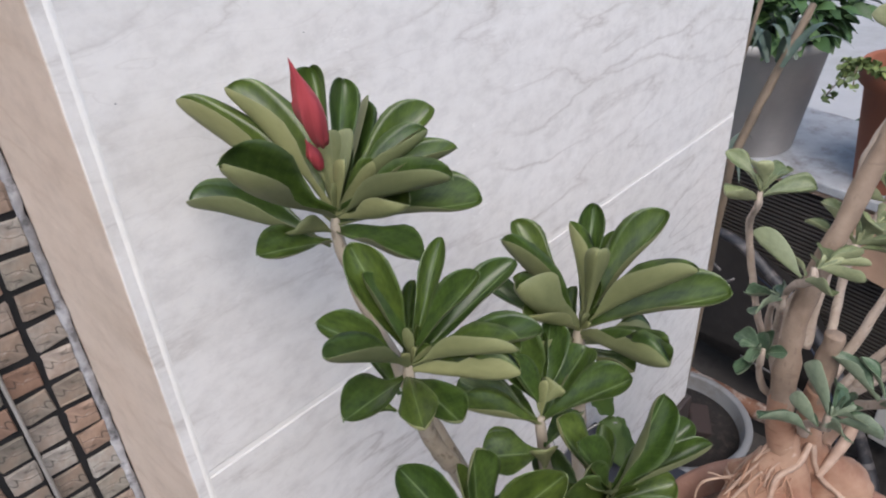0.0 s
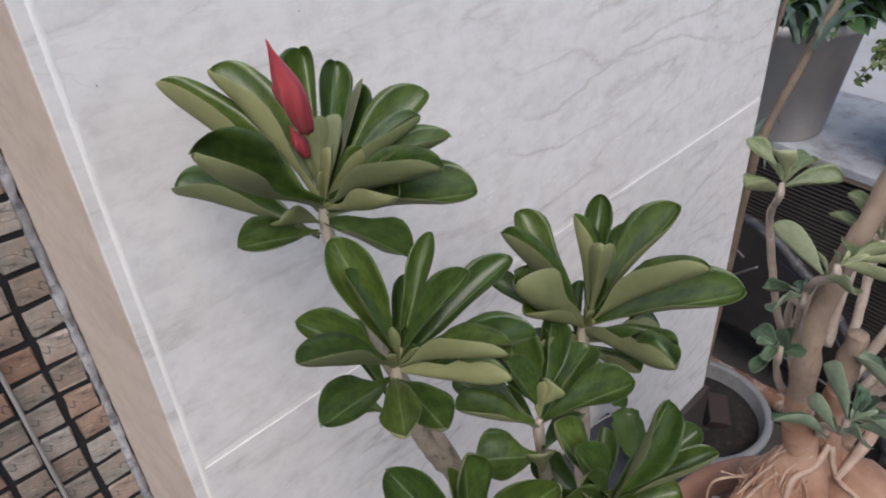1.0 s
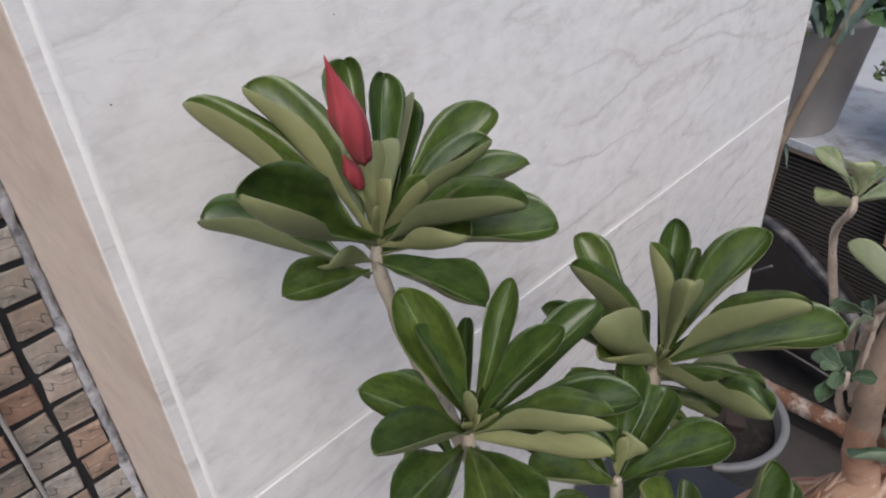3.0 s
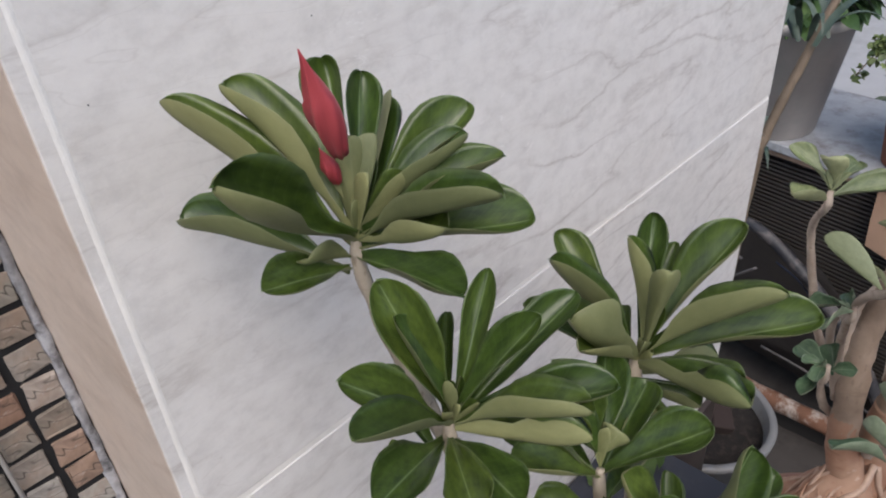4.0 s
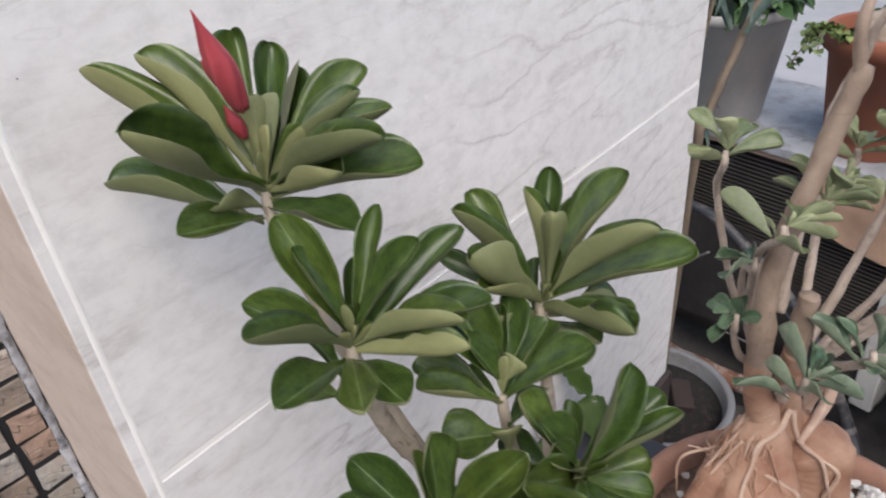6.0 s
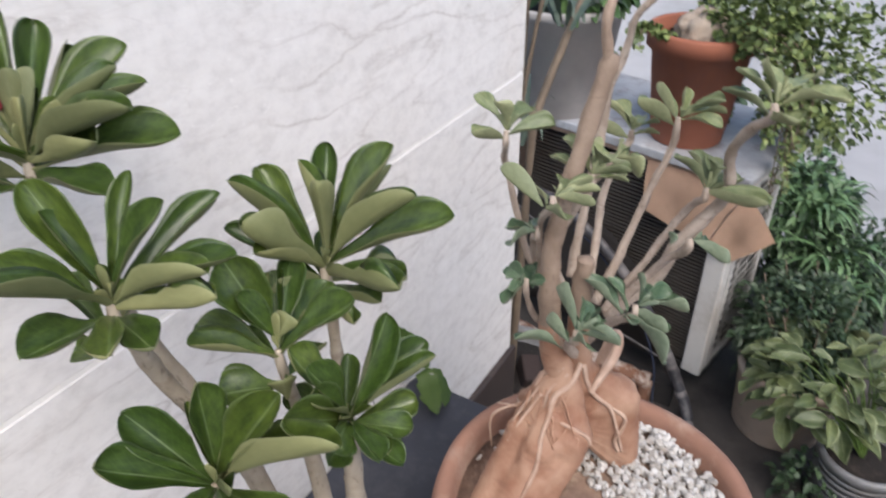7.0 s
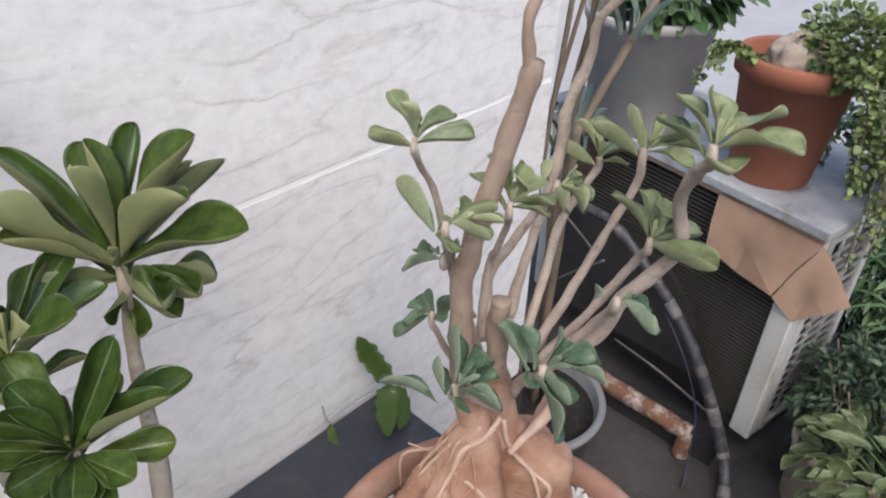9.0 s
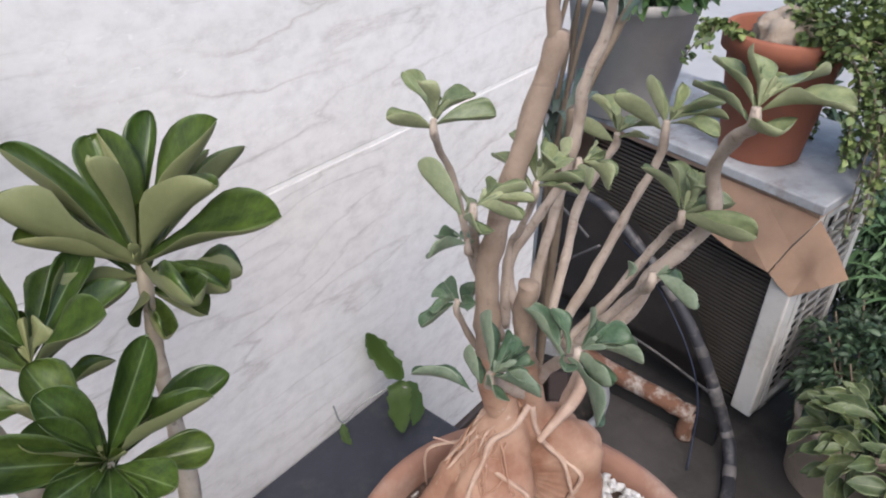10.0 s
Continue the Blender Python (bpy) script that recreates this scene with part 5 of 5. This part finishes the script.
pick, stems = trails(34, (1.80, -0.20, 1.11), 0.155, 0.42, 8)
under(part("foliage", sprays(2600, 0.017, 0.3, 8, 0.85, 0.1, 3, where=pick), M_JADE, jade, "tiny round trailing leaves"), jade)
for s in stems:
    under(part("stem", tube([(*q, 0.0016) for q in s[::4]], 5, 3), M_CANE, jade), jade)
under(part("foliage", sprays(1300, 0.018, 0.5, 18, 0.85, 0.1, 3, where=dome(1.86, -0.24, 1.17, 0.17, 0.17, 0.11)), M_JADE, jade, "tiny round leaves"), jade)
under(part("foliage", sprays(800, 0.020, 0.5, 19, 0.8, 0.1, 3, where=dome(1.93, -0.40, 1.06, 0.15, 0.13, 0.20, -1)), M_JADE, jade, "tiny round leaves"), jade)
under(part("foliage", sprays(750, 0.021, 0.5, 29, 0.8, 0.1, 3, where=dome(2.02, -0.47, 1.00, 0.20, 0.16, 0.26, -1)), M_JADE, jade, "tiny round leaves"), jade)
for k, tip in enumerate(((1.655, 0.045, 1.075), (1.66, 0.02, 1.10), (1.69, 0.03, 1.16), (1.64, -0.02, 1.12))):
    line = [q.to_3d() for q in smooth_path([(1.76, -0.08, 1.12, 0), (1.70, -0.01, 1.165, 0), (*tip, 0)], 8)]
    def beside(rng, line=line):
        v = Vector((rng.gauss(0, 1), rng.gauss(0, 1), rng.gauss(0, 1))).normalized()
        return rng.choice(line) + v * 0.003, v
    under(part("stem", tube([(*q, 0.0016) for q in line[::3]], 5, 3), M_CANE, jade), jade)
    under(part("foliage", sprays(60, 0.017, 0.3, 200 + k, 0.85, 0.1, 3, where=beside), M_JADE, jade, "tiny round trailing leaves"), jade)
bm = bmesh.new()
bmesh.ops.create_icosphere(bm, subdivisions=4, radius=1.0)
for v in bm.verts:
    v.co = Vector((v.co.x * 0.058, v.co.y * 0.066, v.co.z * 0.066)) * (1 + 0.24 * noise.noise(v.co * 1.8) + 0.16 * noise.noise(v.co * 5) + 0.05 * noise.noise(v.co * 11))
rock = part("cream_rock", bm, M_ROCK)
rock.location = (1.805, -0.130, 1.138)
tagged(rock, "knobbly cream rock standing in the terracotta pot", "rock")

# plants on the floor beside the unit
clay = pot("clay_pot", "dirty clay pot on the floor", (1.735, -0.58, 0), 0.155, 0.125, 0.25, M_DIRTY_POT, 0.85, 0.016, 0.006, 0.03, 0.004)
bush = thing("dark_bush", "dense dark green bush in the clay pot beside the unit", "plant", (1.735, -0.58, 0.21))
under(part("foliage", sprays(2600, 0.030, 0.6, 33, 0.4, 0.4, where=dome(1.79, -0.565, 0.335, 0.24, 0.20, 0.21, -0.95)), M_BUSH, bush, "dense dark leaves"), bush)
for k in range(9):
    a = k * 0.7
    under(part("stem", tube([(1.735 + 0.04 * math.cos(a), -0.58 + 0.04 * math.sin(a), 0.20, 0.004), (1.74 + 0.10 * math.cos(a), -0.58 + 0.09 * math.sin(a), 0.36, 0.003), (1.79 + 0.17 * math.cos(a), -0.56 + 0.13 * math.sin(a), 0.47, 0.002)], 6, 4), M_CANE, bush), bush)
ribbed = pot("ribbed_pot", "pale ribbed plastic pot on the floor", (1.53, -0.80, 0), 0.115, 0.092, 0.20, M_BUCKET, 0.85)
for k in range(7):
    bm = lathe([(0.094 + 0.0022 * k, 0.02 + k * 0.022), (0.0985 + 0.0022 * k, 0.026 + k * 0.022), (0.095 + 0.0022 * k, 0.032 + k * 0.022)], 40)
    part("rib", bm, M_BUCKET, ribbed)
vari = thing("pale_leaf_plant", "bushy plant with broad pale-edged green leaves in the ribbed pot", "plant", (1.53, -0.80, 0.17))
rv = random.Random(77)
VARI_AT, VARI_ROOT = Vector((1.585, -0.665, 0.335)), Vector((1.53, -0.80, 0.17))
vari_blades = blade_set(M_VARI, M_UNDER_VARI, [leaf_blade(f, a, c, w, 60 + q, 0.9, 0.86, tw, (0.25, 1.35)) for q, (f, a, c, w, tw) in enumerate(((0.25, 0.12, 0.3, 1.4, 0.4), (0.35, 0.16, 0.5, 1.8, -0.4), (0.20, 0.08, 0.2, 2.2, 0.7), (0.45, 0.14, 0.6, 1.2, -0.7)))])
for k in range(135):
    v = Vector((rv.gauss(0, 1), rv.gauss(0, 1), rv.gauss(0.25, 0.9))).normalized()
    r = rv.uniform(0.45, 1.0) ** 0.5
    p = VARI_AT + Vector((v.x * 0.165, v.y * 0.165, v.z * 0.125)) * r
    way = (Vector((v.x, v.y, 0.35 * v.z)) + Vector((rv.gauss(0, 0.45), rv.gauss(0, 0.45), rv.uniform(-0.55, 0.25)))).normalized()
    size = rv.uniform(0.055, 0.095)
    put_leaf(vari, vari_blades[rv.randrange(4)], p, p + way * size, size * rv.uniform(0.52, 0.70), v * 0.7 + Vector((-0.2, 0, 1)), rv.uniform(-0.5, 0.5))
    if k % 4 == 0:
        mid = VARI_ROOT.lerp(p, 0.55) + Vector((0, 0, 0.05))
        under(part("stem", tube([(*VARI_ROOT, 0.003), (*mid, 0.0025), (*p, 0.0015)], 5, 4), M_CACTUS, vari), vari)
weed = thing("creeping_weed", "thin creeping green weed beside the ribbed pot", "plant", (1.46, -0.70, 0.0))
under(part("foliage", sprays(220, 0.028, 0.6, 41, 0.6, 0.3, where=dome(1.46, -0.70, 0.08, 0.10, 0.10, 0.12, -0.6)), M_BUSH, weed, "small green leaves"), weed)
lily_pot = pot("dark_pot", "dark plastic pot behind the clay pot", (2.22, -0.66, 0), 0.17, 0.13, 0.28, M_DARK, 0.85)
lily = thing("strap_leaf_plant", "plant with fresh green arching strap leaves", "plant", (2.22, -0.66, 0.24))
for k, (x, y, zz, n, ln) in enumerate(((2.22, -0.64, 0.30, 60, 0.42), (2.10, -0.58, 0.36, 45, 0.34), (2.05, -0.74, 0.32, 45, 0.34), (2.30, -0.50, 0.40, 60, 0.36), (1.95, -0.66, 0.34, 34, 0.26), (2.26, -0.42, 0.46, 60, 0.30), (2.16, -0.50, 0.50, 50, 0.28))):
    under(part("foliage", straps(n, (x, y, zz), ln, 0.017, 35 + k, 0.7, 1.0), M_GRASS, lily, "fresh green strap leaves"), lily)
# shade inside the clump is put into the near-black green of these leaves
under(part("foliage", sprays(1500, 0.045, 0.6, 44, 0.3, 0.4, where=dome(2.28, -0.46, 0.42, 0.24, 0.22, 0.26, -0.8)), M_BUSH, lily, "inner leaves coloured for the shade within"), lily)
under(part("foliage", sprays(700, 0.040, 0.6, 45, 0.4, 0.4, where=dome(2.26, -0.46, 0.46, 0.24, 0.20, 0.24, -0.3)), M_GRASS, lily, "fresh green leaves"), lily)
under(part("foliage", sprays(1500, 0.035, 0.6, 43, 0.35, 0.4, where=dome(2.15, -0.63, 0.33, 0.27, 0.24, 0.22, -0.6)), M_BUSH, lily, "inner leaves coloured for the shade within"), lily)

# far off
far_pot = pot("small_red_pot", "small pinkish pot on the pale paving", (3.6, 0.15, 0), 0.13, 0.10, 0.2, M_TERRA, 0.9)
far_plant = thing("far_shrub", "small shrub in the far pot", "plant", (3.6, 0.15, 0.18))
under(part("foliage", sprays(300, 0.07, 0.5, 51, 0.5, 0.3, where=dome(3.6, 0.15, 0.32, 0.2, 0.2, 0.2)), M_BUSH, far_plant, "dark leaves"), far_plant)

# ---- the small stones of the recessed wall ----
STONE_P, STONE_X, STONE_Z = 0.0323, -0.0380, 0.8622  # pitch, and where the rows begin
rs = random.Random(12)
stone_meshes = []
for k in range(7):
    bm = box(-0.0132, 0.0132, -0.006, 0.004, -0.0128, 0.0128, 0.0017)
    for v in bm.verts:
        v.co += Vector((rs.uniform(-1, 1) * 0.0011, rs.uniform(-1, 1) * 0.0009 if v.co.y < 0 else 0, rs.uniform(-1, 1) * 0.0011))
    me = bpy.data.meshes.new("stone")
    bm.to_mesh(me)
    bm.free()
    me.materials.append(M_STONE)
    stone_meshes.append(me)
for i in range(9):
    for j in range(28):
        ob = new("stone", stone_meshes[rs.randrange(7)])
        ob.parent = stone_wall
        ob.matrix_basis = pose(STONE_X - i * STONE_P + rs.uniform(-1, 1) * 0.0008, 0.1718, STONE_Z + j * STONE_P + rs.uniform(-1, 1) * 0.0012, rs.uniform(-2, 2), rs.choice((0, 180)) + rs.uniform(-3, 3), rs.uniform(-2, 2))
# the rest of the stones, out to the wall's end, as one rough field
rf = random.Random(91)
verts, faces = [], []
for i in range(60):
    for j in range(72):
        if i < 9 and 25 <= j < 53:
            continue
        x, z0, h = STONE_X - i * STONE_P, STONE_Z + (j - 25) * STONE_P, 0.0133
        y = 0.1662 + rf.uniform(-0.001, 0.001)
        n = len(verts)
        verts += [(x + a * h + rf.uniform(-1, 1) * 0.001, yy, z0 + c * h + rf.uniform(-1, 1) * 0.001) for yy in (y, 0.1755) for a, c in ((-1, -1), (1, -1), (1, 1), (-1, 1))]
        faces += [(n, n + 1, n + 2, n + 3)] + [(n + q, n + q + 4, n + (q + 1) % 4 + 4, n + (q + 1) % 4) for q in range(4)]
me = bpy.data.meshes.new("stone_field")
me.from_pydata(verts, [], faces)
me.materials.append(M_STONE_FAR)
field = new("stone_field", me)
field.parent = stone_wall
tagged(field, "rows of small split stones", kind="stuff")
rod = thing("thin_rod", "thin worn grey rod before the stone wall", "rod", (-0.087, 0.160, 0.75))
under(part("shaft", tube([(-0.088, 0.161, 0.6, 0.0020), (-0.0868, 0.1605, 1.0, 0.0020), (-0.0855, 0.160, 1.4, 0.0020), (-0.086, 0.161, 2.0, 0.0020)], 6, 4, rough=0.3), M_STRING, rod), rod)
